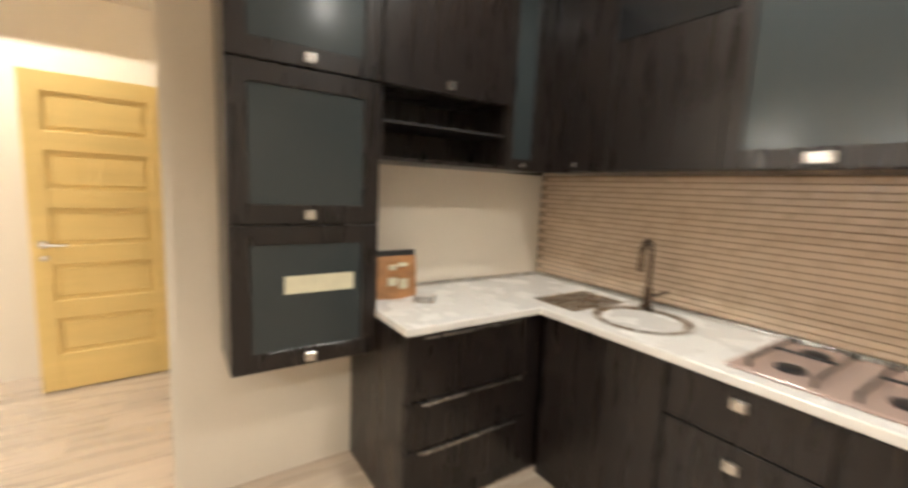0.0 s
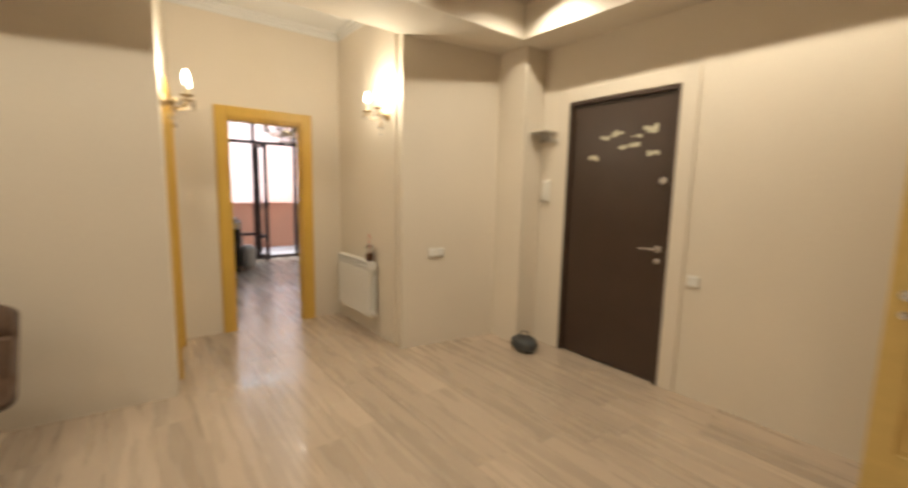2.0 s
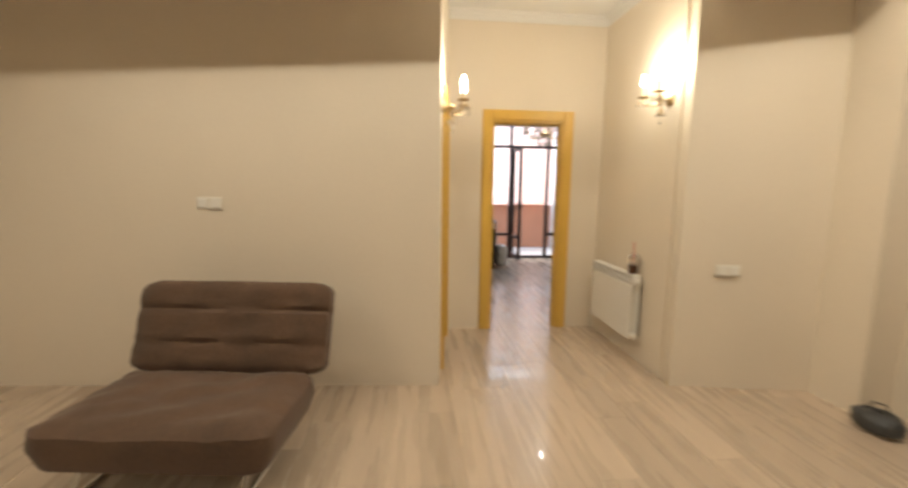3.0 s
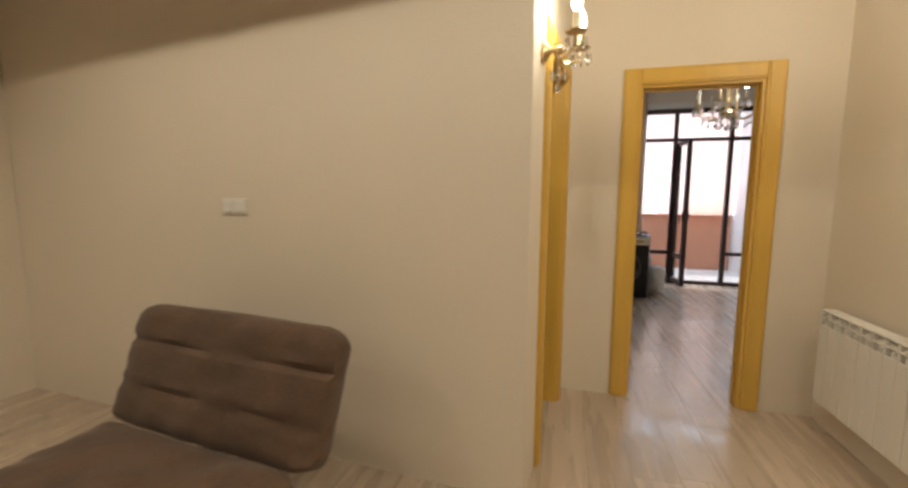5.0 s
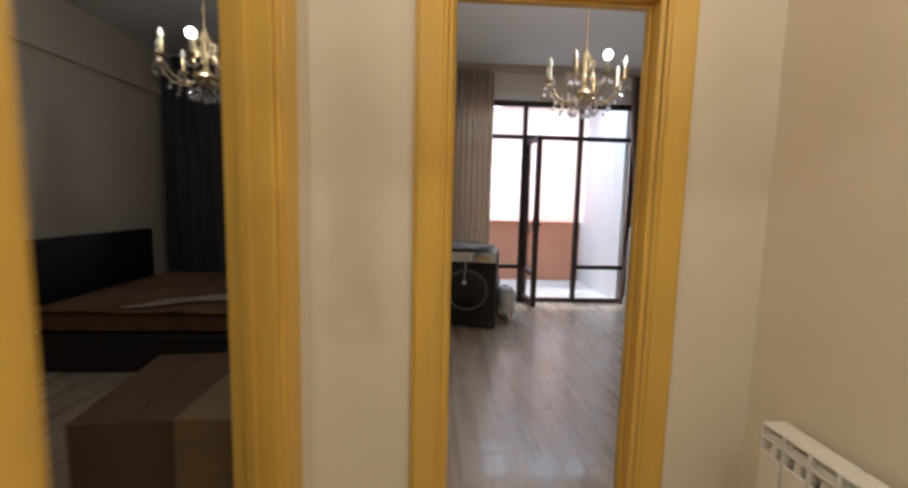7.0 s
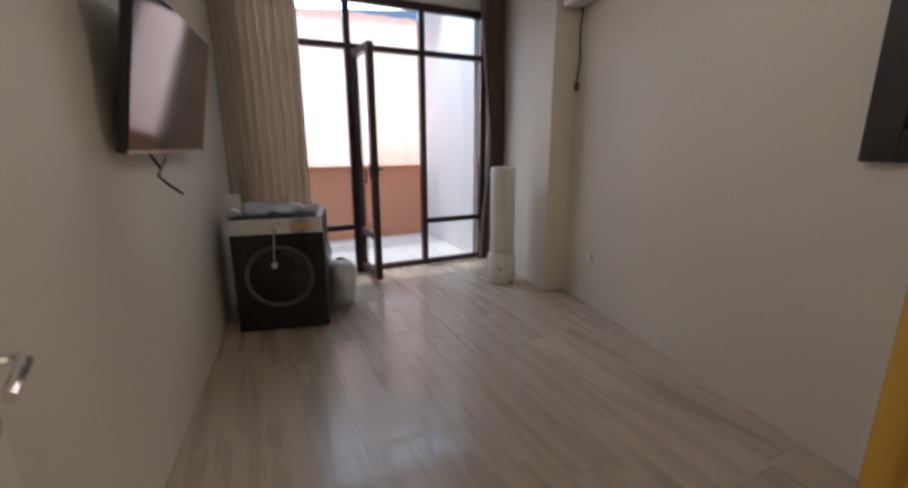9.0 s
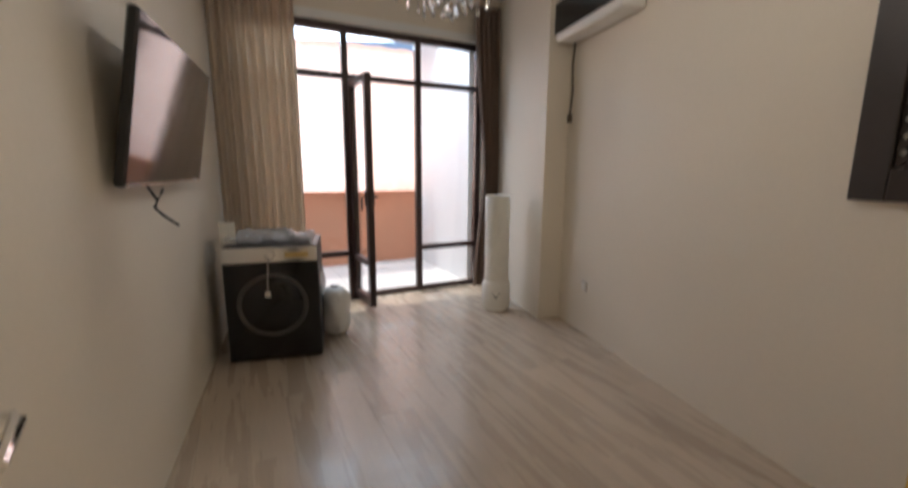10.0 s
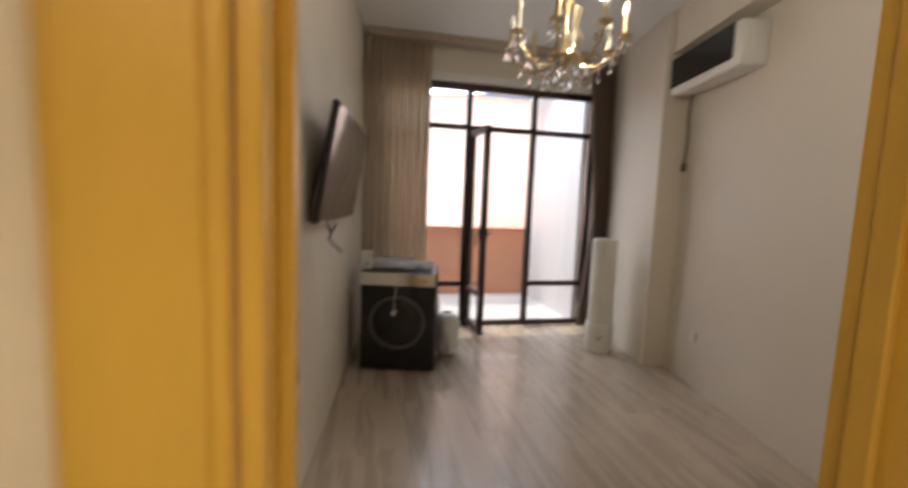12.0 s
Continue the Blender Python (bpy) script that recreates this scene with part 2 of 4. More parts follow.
def wall(name, p0, p1, thick, z0, z1, openings=(), mat=None, label="cream painted plaster wall"):
    """A wall from p0 to p1 whose faces lie at the line and at thick to the left of it, with openings (u0, u1, z0, z1)."""
    dx, dy = p1[0] - p0[0], p1[1] - p0[1]
    length = math.hypot(dx, dy)
    s = Shape()
    u = 0.0
    for a, b, c, d in sorted(openings):
        if a > u:
            s.box(u, a, 0, thick, z0, z1)
        if c > z0:
            s.box(a, b, 0, thick, z0, c)
        if d < z1:
            s.box(a, b, 0, thick, d, z1)
        u = b
    if u < length:
        s.box(u, length, 0, thick, z0, z1)
    ob = s.done(name, mat or M_WALL, m=pose(p0[0], p0[1], 0, 0, 0, math.degrees(math.atan2(dy, dx))))
    return structure(ob, label, "wall")


# ---- plan ----
X_PART, X_END, X_WIN, X_EAST = -4.10, -5.07, -9.30, 2.02
Y_NORTH, Y_SOUTH, Y_STUB = 5.29, -0.95, 3.38
Z_CEIL, Z_SOFFIT, Z_HALL, Z_ROOM = 2.95, 2.67, 3.02, 3.08


X_CORNER = 3.86


def left_y(x):
    return 2.79 - 0.105 * (x + 6.6)


def right_y(x):
    return 5.316 - 0.2 * (x + 5.584)


def hall_y(x):
    return 2.43 - 0.125 * (x + X_CORNER)


def part_x(y):
    return -X_CORNER - 0.07 * (2.43 - y)


floor = structure(Shape().box(-9.45, 2.2, -1.1, 6.4, -0.12, -0.012).done("floor", M_SUB), "light oak laminate plank floor", "floor")

# living room and kitchen
wall("wall_north", (X_EAST + 0.15, Y_NORTH), (-3.85, Y_NORTH), -0.2, 0, Z_CEIL, [(X_EAST + 0.15 + 2.03, X_EAST + 0.15 + 2.93, 0, 2.17)])
wall("wall_alcove", (-3.54, Y_NORTH), (-3.735, 4.10), -0.14, 0, Z_CEIL)
structure(Shape().box(-3.70, -3.24, 5.05, Y_NORTH - 0.002, 0, Z_CEIL).done("wall_pilaster", M_WALL), "cream plastered pilaster in the corner by the entrance", "wall")
wall("wall_partition", (part_x(2.43), 2.43), (part_x(Y_SOUTH), Y_SOUTH), -0.16, 0, Z_CEIL)
wall("wall_south", (X_PART - 0.14, Y_SOUTH), (X_EAST + 0.15, Y_SOUTH), -0.15, 0, Z_CEIL)
wall("wall_east", (X_EAST, Y_SOUTH), (X_EAST, Y_NORTH), -0.15, 0, Z_CEIL)
wall("wall_kitchen_stub", (X_EAST, Y_STUB), (-0.14, Y_STUB), -0.19, 0, Z_CEIL)
wall("wall_lobby", (-0.06, Y_NORTH), (-0.06, Y_STUB + 0.19), 0.12, 0, Z_CEIL, [(0.24, 0.98, 0, 2.1)])
structure(Shape().box(-4.24, X_EAST + 0.15, Y_SOUTH - 0.15, Y_NORTH + 0.2, Z_CEIL, Z_CEIL + 0.15).done("ceiling", M_SOFFIT), "cream painted ceiling with a lower rim", "ceiling")
sf = Shape()
sf.box(-3.71, X_EAST, 4.92, Y_NORTH, Z_SOFFIT, Z_CEIL - 0.004)
sf.box(-4.2, -3.17, Y_SOUTH + 0.4, 2.35, Z_SOFFIT, Z_CEIL - 0.004)
sf.box(-3.74, -3.17, 2.35, 4.92, Z_SOFFIT, Z_CEIL - 0.004)
sf.box(-4.2, X_EAST, Y_SOUTH, Y_SOUTH + 0.4, Z_SOFFIT, Z_CEIL - 0.004)
structure(sf.done("ceiling_soffit", M_SOFFIT), "cream plasterboard soffit running round the room", "ceiling")

# hall between living room and rooms
wall("wall_hall_north", (-3.852, 4.10), (X_END, 4.10), -0.14, 0, Z_HALL)
hx0, hx1 = -X_CORNER - 0.02, X_END
U_BED = 0.35
wall("wall_hall_south", (hx0, hall_y(hx0)), (hx1, hall_y(hx1)), 0.13, 0, Z_HALL, [(U_BED, U_BED + 0.638, 0, 2.05)])
D0, D1, DTOP = 3.01, 3.70, 2.05
wall("wall_hall_end", (X_END, 4.24), (X_END, hall_y(X_END)), -0.10, 0, Z_HALL, [(4.24 - D1 - 0.0, 4.24 - D0, 0, DTOP)])
structure(Shape().box(-5.2, X_PART - 0.142, 2.5, 4.24, Z_HALL, Z_HALL + 0.15).box(X_PART - 0.142, X_PART - 0.004, 2.2, 4.24, Z_CEIL + 0.152, Z_CEIL + 0.25).done("ceiling_hall", M_CEIL), "white hall ceiling", "ceiling")
cr = Shape()
for k, (a, b) in enumerate(((0.05, 0.02), (0.03, 0.05), (0.015, 0.08))):
    cr.box(X_END, X_END + a, 2.56, 4.10, Z_HALL - b, Z_HALL - b + 0.03)
    cr.box(X_END + 0.05, X_PART, 4.10 - a, 4.10, Z_HALL - b, Z_HALL - b + 0.03)
structure(cr.done("trim_hall_crown", M_CEIL), "white stepped crown moulding", "trim")

# far room
wx = X_END - 0.10
wall("wall_room_left", (wx, left_y(wx)), (X_WIN, left_y(X_WIN)), 0.035, 0, Z_ROOM)
wall("wall_room_right", (wx, right_y(wx)), (X_WIN, right_y(X_WIN)), -0.15, 0, Z_ROOM)
wall("wall_room_door_side", (wx, 2.33), (wx, D0), 0.002, 0, Z_ROOM)
wall("wall_room_door_side_right", (wx, D1), (wx, 5.6), 0.002, 0, Z_ROOM)
wall("wall_room_over_door", (wx, D0), (wx, D1), 0.002, DTOP, Z_ROOM)
wall("wall_hall_outer", (X_END, 4.24), (X_END, 5.6), 0.10, 0, Z_ROOM)
pr = Shape()
ang = math.degrees(math.atan2(0.2, -1))
pr.box(0, 1.33, -0.004, 0.21, 0, Z_ROOM)
pier = structure(pr.done("wall_pier", M_WALL, m=pose(-7.99, right_y(-7.99), 0, 0, 0, ang)), "cream plastered pier beside the window", "wall")
bm_ = Shape().box(0, 2.84, -0.004, 0.17, 2.74, Z_ROOM)
structure(bm_.done("wall_beam", M_WALL, m=pose(-5.20, right_y(-5.20), 0, 0, 0, ang)), "cream plastered ceiling beam", "wall")
wall("wall_window", (X_WIN, 6.4), (X_WIN, 2.2), -0.2, 0, Z_ROOM, [(6.4 - 5.72, 6.4 - 3.27, 0.0, 2.70)])
structure(Shape().box(-9.5, wx, 1.9, 6.5, Z_ROOM, Z_ROOM + 0.15).done("ceiling_room", M_CEIL), "white painted ceiling", "ceiling")

# bedroom seen through its door
wall("wall_bedroom_south", (-4.3, -0.36), (X_WIN, -0.36), 0.12, 0, Z_ROOM)
wall("wall_bedroom_window", (X_WIN, 3.05), (X_WIN, -0.36), -0.2, 0, Z_ROOM, [(0.75, 2.35, 0.75, 2.65)])
structure(Shape().box(-9.5, -4.24, -0.5, 1.9, Z_ROOM, Z_ROOM + 0.15).box(wx, -4.0, 1.9, 2.58, Z_ROOM, Z_ROOM + 0.15).done("ceiling_bedroom", M_CEIL), "white bedroom ceiling", "ceiling")
wall("wall_bedroom_door_side", (-4.30, -0.36), (-4.06, 2.27), 0.002, 0, Z_ROOM)
structure(Shape().box(-9.3, -4.3, -0.36, -0.28, 2.55, 2.62).done("trim_bedroom_ledge", M_WALL), "narrow plaster ledge on the bedroom wall", "trim")


# ---- doors and casings ----
def casing(name, w, top, m, label, depth=0.13):
    """Lining and casing of a doorway w wide; local x across the opening, y through the wall from its near face at 0."""
    t = thing(name, m, label, "door frame")
    t["kind"] = "structure"
    for sx in (0, 1):
        s = Shape()
        x = 0 if sx == 0 else w
        g = -1 if sx == 0 else 1
        s.box(min(x, x + g * 0.10), max(x, x + g * 0.10), -0.016, 0.0, 0, top + 0.10, 0.003)
        s.box(min(x + g * 0.012, x + g * 0.09), max(x + g * 0.012, x + g * 0.09), -0.022, -0.0155, 0, top + 0.088, 0.003)
        s.done("side_casing", M_YELLOW, t)
        s = Shape()
        s.box(min(x, x - g * 0.018), max(x, x - g * 0.018), -0.002, depth + 0.004, 0, top, 0.002)
        s.box(min(x - g * 0.018, x - g * 0.030), max(x - g * 0.018, x - g * 0.030), depth * 0.45, depth * 0.45 + 0.03, 0, top - 0.018, 0.002)
        s.done("jamb", M_YELLOW, t)
    s = Shape().box(0.0005, w - 0.0005, -0.016, 0.0, top, top + 0.10, 0.003).box(0.002, w - 0.002, -0.022, -0.0155, top + 0.012, top + 0.088, 0.003)
    s.done("head_casing", M_YELLOW, t)
    Shape().box(0.018, w - 0.018, -0.002, depth + 0.004, top - 0.018, top, 0.002).box(0.03, w - 0.03, depth * 0.45, depth * 0.45 + 0.03, top - 0.03, top - 0.018, 0.002).done("head_jamb", M_YELLOW, t)
    return t


casing("door_frame_1", D1 - D0, DTOP, pose(X_END, D0, 0, 0, 0, 90), "yellow painted wooden door frame", 0.10)
h_ang = math.degrees(math.atan2(hall_y(hx1) - hall_y(hx0), hx1 - hx0))
pA = Vector((hx0, hall_y(hx0), 0)) + Vector((math.cos(radians(h_ang)), math.sin(radians(h_ang)), 0)) * U_BED
casing("door_frame_2", 0.638, 2.05, pose(pA.x, pA.y, 0, 0, 0, h_ang), "yellow painted bedroom door frame")
casing("door_frame_3", 0.74, 2.10, pose(-0.06, 5.05, 0, 0, 0, -90), "yellow painted lobby door frame", 0.12)


def lever(parent, x, y, z, sign, direction, mat=M_CHROME):
    s = Shape()
    s.lathe([(0.026, 0), (0.026, 0.006), (0.022, 0.009)], pose(x, y, z, 90 if sign < 0 else -90))
    s.tube([(x, y, z), (x, y + sign * 0.045, z), (x + direction * 0.02, y + sign * 0.052, z), (x + direction * 0.12, y + sign * 0.05, z - 0.004)], [0.009, 0.009, 0.01, 0.008])
    s.lathe([(0.02, 0), (0.02, 0.006), (0.016, 0.008)], pose(x, y, z - 0.09, 90 if sign < 0 else -90))
    s.done("lever_handle", mat, parent, smooth=True)


def panel_door(name, w, h, m, label, mat, hand, lever_z=1.0):
    """A leaf with six wide raised panels; local x across, y its thickness, hinge at x = 0."""
    t = thing(name, m, label, "door")
    t["kind"] = "structure"
    s = Shape()
    y0, y1 = -0.02, 0.02
    st = 0.10
    s.box(0, st, y0, y1, 0.01, h, 0.003)
    s.box(w - st, w, y0, y1, 0.01, h, 0.003)
    spans, z = [], 0.26
    s.box(st, w - st, y0, y1, 0.01, z, 0.003)
    gap = (h - 0.26 - 0.12 - 4 * 0.125) / 5
    for k in range(5):
        spans.append((z, z + gap))
        z += gap
        e = z + (0.125 if k < 4 else 0.12)
        s.box(st, w - st, y0, y1, z, e, 0.003)
        z = e
    s.done("frame", mat, t)
    for z0, z1 in spans:
        Shape().box(st - 0.004, w - st + 0.004, -0.006, 0.006, z0 - 0.004, z1 + 0.004).box(st + 0.022, w - st - 0.022, -0.0125, 0.0125, z0 + 0.025, z1 - 0.025, 0.006).done("panel", mat, t)
    lever(t, w - 0.06 if hand > 0 else 0.06, -0.02, lever_z, -1, -hand)
    lever(t, w - 0.06 if hand > 0 else 0.06, 0.02, lever_z, 1, -hand)
    return t


a_open = math.degrees(math.atan2(4.955 - 5.01, -0.855 + 0.132))
panel_door("door_1", 0.735, 2.08, pose(-0.132, 5.01, 0, 0, 0, a_open), "open pale yellow panelled wooden door leaf", M_LEAF, 1)
panel_door("door_2", 0.64, 2.02, pose(-5.215, 2.985, 0, 0, 0, 192), "open cream painted panelled door leaf beside the wall", M_CREAM, 1, 1.03)

# entrance door
ed = thing("door_3", pose(-2.94, Y_NORTH, 0), "dark brown steel entrance door with worn stickers", "door")
ed["kind"] = "structure"
W_ED = 0.92
s = Shape().box(0.03, W_ED - 0.03, 0.02, 0.08, 0.01, 2.15, 0.004)
s.done("leaf", M_DARKDOOR, ed)
Shape().box(0, 0.03, -0.012, 0.1, 0, 2.18, 0.003).box(W_ED - 0.03, W_ED, -0.012, 0.1, 0, 2.18, 0.003).box(0.03, W_ED - 0.03, -0.012, 0.1, 2.15, 2.18, 0.003).done("frame", M_DARKDOOR, ed)
lever(ed, W_ED - 0.085, 0.02, 1.02, -1, -1)
Shape().lathe([(0.028, 0), (0.028, 0.012), (0.018, 0.02)], pose(W_ED - 0.085, 0.02, 1.52, 90)).done("upper_lock", M_CHROME, ed, smooth=True)
rnd = random.Random(5)
for x, z, w, h in ((0.20, 1.78, 0.09, 0.05), (0.30, 1.93, 0.08, 0.06), (0.40, 1.96, 0.10, 0.06), (0.46, 1.86, 0.09, 0.04), (0.56, 1.87, 0.08, 0.04), (0.66, 1.96, 0.11, 0.09), (0.70, 1.80, 0.09, 0.05), (0.57, 1.94, 0.08, 0.03)):
    s = Shape()
    for k in range(4):
        s.box(x + k * w / 4, x + (k + 0.8) * w / 4, 0.0165, 0.0195, z - 0.10 + rnd.uniform(0, h * 0.4), z - 0.10 + h * rnd.uniform(0.6, 1), 0.001)
    s.done("sticker", M_PAPER, ed)
structure(Shape().box(-3.06, -2.942, Y_NORTH - 0.012, Y_NORTH, 0, 2.28, 0.003).box(-2.018, -1.90, Y_NORTH - 0.012, Y_NORTH, 0, 2.28, 0.003).box(-2.942, -2.018, Y_NORTH - 0.012, Y_NORTH, 2.182, 2.28, 0.003).done("trim_entrance", M_WALL), "white plaster reveal round the entrance door", "trim")
structure(Shape().box(-3.1, -1.8, Y_NORTH + 0.14, Y_NORTH + 0.19, 0, 2.3).done("wall_behind_entrance", M_DARKDOOR), "dark wall behind the entrance door", "wall")

# ---- window, balcony ----
win = thing("window_1", pose(X_WIN, 3.27, 0), "dark brown framed glazed balcony wall with open door", "window")
win["kind"] = "structure"
Y1, Y2, Y3 = 4.205 - 3.27, 4.965 - 3.27, 5.72 - 3.27
fr = Shape()
fd0, fd1 = -0.13, -0.06
for y in (0.03, Y1, Y2, Y3 - 0.03):
    fr.box(fd0, fd1, y - 0.03, y + 0.03, 0, 2.70, 0.004)
for a, b in ((0.06, Y1 - 0.03), (Y1 + 0.03, Y2 - 0.03), (Y2 + 0.03, Y3 - 0.06)):
    fr.box(fd0, fd1, a, b, 2.63, 2.70, 0.003)
    fr.box(fd0, fd1, a, b, 2.21, 2.265, 0.003)
    fr.box(fd0, fd1, a, b, 0.0, 0.05, 0.003)
for a, b in ((0.06, Y1 - 0.03), (Y2 + 0.03, Y3 - 0.06)):
    fr.box(fd0, fd1, a, b, 0.465, 0.52, 0.003)
fr.done("frame", M_FRAME, win)
for a, b, z0, z1 in ((0.06, Y1 - 0.03, 2.265, 2.63), (Y1 + 0.03, Y2 - 0.03, 2.265, 2.63), (Y2 + 0.03, Y3 - 0.06, 2.265, 2.63), (0.06, Y1 - 0.03, 0.52, 2.21), (Y2 + 0.03, Y3 - 0.06, 0.52, 2.21), (0.06, Y1 - 0.03, 0.05, 0.465), (Y2 + 0.03, Y3 - 0.06, 0.05, 0.465)):
    g = Shape().box(-0.099, -0.093, a + 0.001, b - 0.001, z0 + 0.001, z1 - 0.001).done("pane", M_GLASS, win)
    g.visible_shadow = False
structure(Shape().box(X_WIN, X_WIN + 0.006, 3.24, 5.72, 2.702, 2.775, 0.002).done("trim_window_head", M_CEIL), "white plaster strip above the window", "trim")
leaf_a = math.degrees(math.atan2(4.285 - 4.25, -8.86 + 9.36))
lf = thing("door_4", pose(-9.36, 4.25, 0, 0, 0, leaf_a), "open dark framed glass balcony door", "door")
lf["kind"] = "structure"
LW = 0.5
Shape().box(0, 0.065, -0.03, 0.03, 0.05, 2.19, 0.004).box(LW - 0.065, LW, -0.03, 0.03, 0.05, 2.19, 0.004).box(0.065, LW - 0.065, -0.03, 0.03, 2.125, 2.19, 0.003).box(0.065, LW - 0.065, -0.03, 0.03, 0.05, 0.13, 0.003).box(0.065, LW - 0.065, -0.03, 0.03, 0.44, 0.50, 0.003).done("frame", M_FRAME, lf)
for z0, z1 in ((0.13, 0.44), (0.50, 2.125)):
    g = Shape().box(0.066, LW - 0.066, -0.004, 0.004, z0 + 0.001, z1 - 0.001).done("pane", M_GLASS, lf)
    g.visible_shadow = False
s = Shape().box(LW - 0.05, LW - 0.025, 0.03, 0.045, 1.02, 1.16, 0.003).tube([(LW - 0.037, 0.045, 1.1), (LW - 0.037, 0.075, 1.1), (LW - 0.15, 0.078, 1.1)], 0.009)
s.box(LW - 0.05, LW - 0.025, -0.045, -0.03, 1.02, 1.16, 0.003).tube([(LW - 0.037, -0.045, 1.1), (LW - 0.037, -0.075, 1.1), (LW - 0.037, -0.078, 0.98)], 0.009)
s.done("handle", M_BLACKMAT, lf, smooth=True)

structure(Shape().box(-11.25, -9.46, 2.2, 6.0, -0.16, -0.03).done("floor_balcony", M_GROUT), "pale tiled balcony floor", "floor")
structure(Shape().box(-11.25, -11.1, 2.2, 5.63, -0.03, 1.0).box(-11.28, -11.07, 2.2, 5.63, 1.0, 1.04, 0.008).done("wall_parapet", M_PARAPET), "terracotta painted balcony parapet", "wall")
structure(Shape().box(-11.25, -9.5, 5.64, 5.85, -0.03, 3.2).done("wall_balcony_side", M_BALC), "white balcony side wall", "wall")
structure(Shape().box(-11.25, -9.5, 2.05, 2.2, -0.03, 3.2).done("wall_balcony_side_far", M_BALC), "white balcony side wall", "wall")
sh = Shape().sheet(lambda u, v: (-11.0 + 0.025 * math.sin(u * 62), 2.22 + u * 3.40, 1.05 + v * 1.95), 140, 4)
aw = sh.done("awning_cloth", M_SHEER, smooth=True)
tagged(aw, "peach cloth blind hanging along the balcony rail", "blind")
structure(Shape().box(-400, -11.3, -400, 400, -6.2, -6.0).done("ground", M_GROUND), "ground outside the building", "ground")


# ---- furniture of the living room ----
def pillow(s, x0, x1, y0, y1, z0, z1, seams=(), puff=0.03, n=22, seed=1, m=None):
    """A soft upholstered slab with cross seams (fractions along x) sunk in its top."""
    def top(u, v):
        x, y = x0 + u * (x1 - x0), y0 + v * (y1 - y0)
        e = min(1.0, 6 * min(u, 1 - u, v, 1 - v) + 0.12)
        z = z1 - 0.05 * (1 - e) ** 2 + puff * 0.35 * noise.noise((x * 5, y * 4, seed))
        for q in seams:
            z -= 0.030 * math.exp(-((u - q - 0.02 * noise.noise((y * 3, q * 9, seed))) / 0.022) ** 2)
        z += 0.010 * noise.noise((x * 13, y * 9 + x * 6, seed + 3)) + 0.014 * noise.noise((x * 9 + y * 5, y * 4, seed + 8))
        cu, cv = max(0, abs(2 * u - 1) - 0.75) / 0.25, max(0, abs(2 * v - 1) - 0.8) / 0.2
        x -= math.copysign(0.025 * cu * cv * cv, u - 0.5)
        y -= math.copysign(0.025 * cv * cu * cu, v - 0.5)
        return x, y, z
    t = bmesh.new()
    g = [[t.verts.new(top(i / n, j / n)) for j in range(n + 1)] for i in range(n + 1)]
    h = [[t.verts.new((0.96 * (g[i][j].co.x - (x0 + x1) / 2) + (x0 + x1) / 2, 0.96 * (g[i][j].co.y - (y0 + y1) / 2) + (y0 + y1) / 2, z0)) for j in range(n + 1)] for i in range(n + 1)]
    mid = {}
    for i in range(n):
        for j in range(n):
            t.faces.new((g[i][j], g[i + 1][j], g[i + 1][j + 1], g[i][j + 1]))
            t.faces.new((h[i][j], h[i][j + 1], h[i + 1][j + 1], h[i + 1][j]))
    edge = [(i, 0) for i in range(n)] + [(n, j) for j in range(n)] + [(i, n) for i in range(n, 0, -1)] + [(0, j) for j in range(n, 0, -1)]
    cx, cy = (x0 + x1) / 2, (y0 + y1) / 2
    for i, j in edge:
        a = g[i][j].co
        d = Vector((a.x - cx, a.y - cy, 0)).normalized() * 0.012
        mid[i, j] = t.verts.new((a.x + d.x, a.y + d.y, z0 * 0.45 + z1 * 0.55 - 0.02))
    for k in range(len(edge)):
        a, b = edge[k], edge[(k + 1) % len(edge)]
        t.faces.new((g[a[0]][a[1]], g[b[0]][b[1]], mid[b], mid[a]))
        t.faces.new((mid[a], mid[b], h[b[0]][b[1]], h[a[0]][a[1]]))
    bmesh.ops.recalc_face_normals(t, faces=t.faces[:])
    return s._take(t, m)


sofa = thing("armchair", pose(-3.06, 1.15, 0, 0, 0, -6.5), "brown velour folding armchair bed on metal legs", "armchair")
pillow(Shape(), -0.32, 0.32, -0.525, 0.525, 0.19, 0.39, (), 0.05).done("seat", M_SOFA, sofa, smooth=True)
back_m = pose(-0.485, 0, 0.85, 0, 68, 0)
pillow(Shape(), 0.0, 0.52, -0.56, 0.56, -0.16, 0.0, (0.3, 0.7), 0.05, seed=7, m=back_m @ pose(0, 0, 0)).done("backrest", M_SOFA, sofa, smooth=True)
s = Shape()
for y in (-0.38, 0.38):
    s.tube([(-0.32, y, 0.2), (-0.36, y, 0.015), (-0.2, y, 0.013), (0.2, y, 0.013), (0.26, y, 0.013), (0.16, y, 0.2)], 0.013)
s.tube([(-0.2, -0.38, 0.18), (-0.2, 0.38, 0.18)], 0.012)
s.done("metal_legs", M_CHROME, sofa, smooth=True)


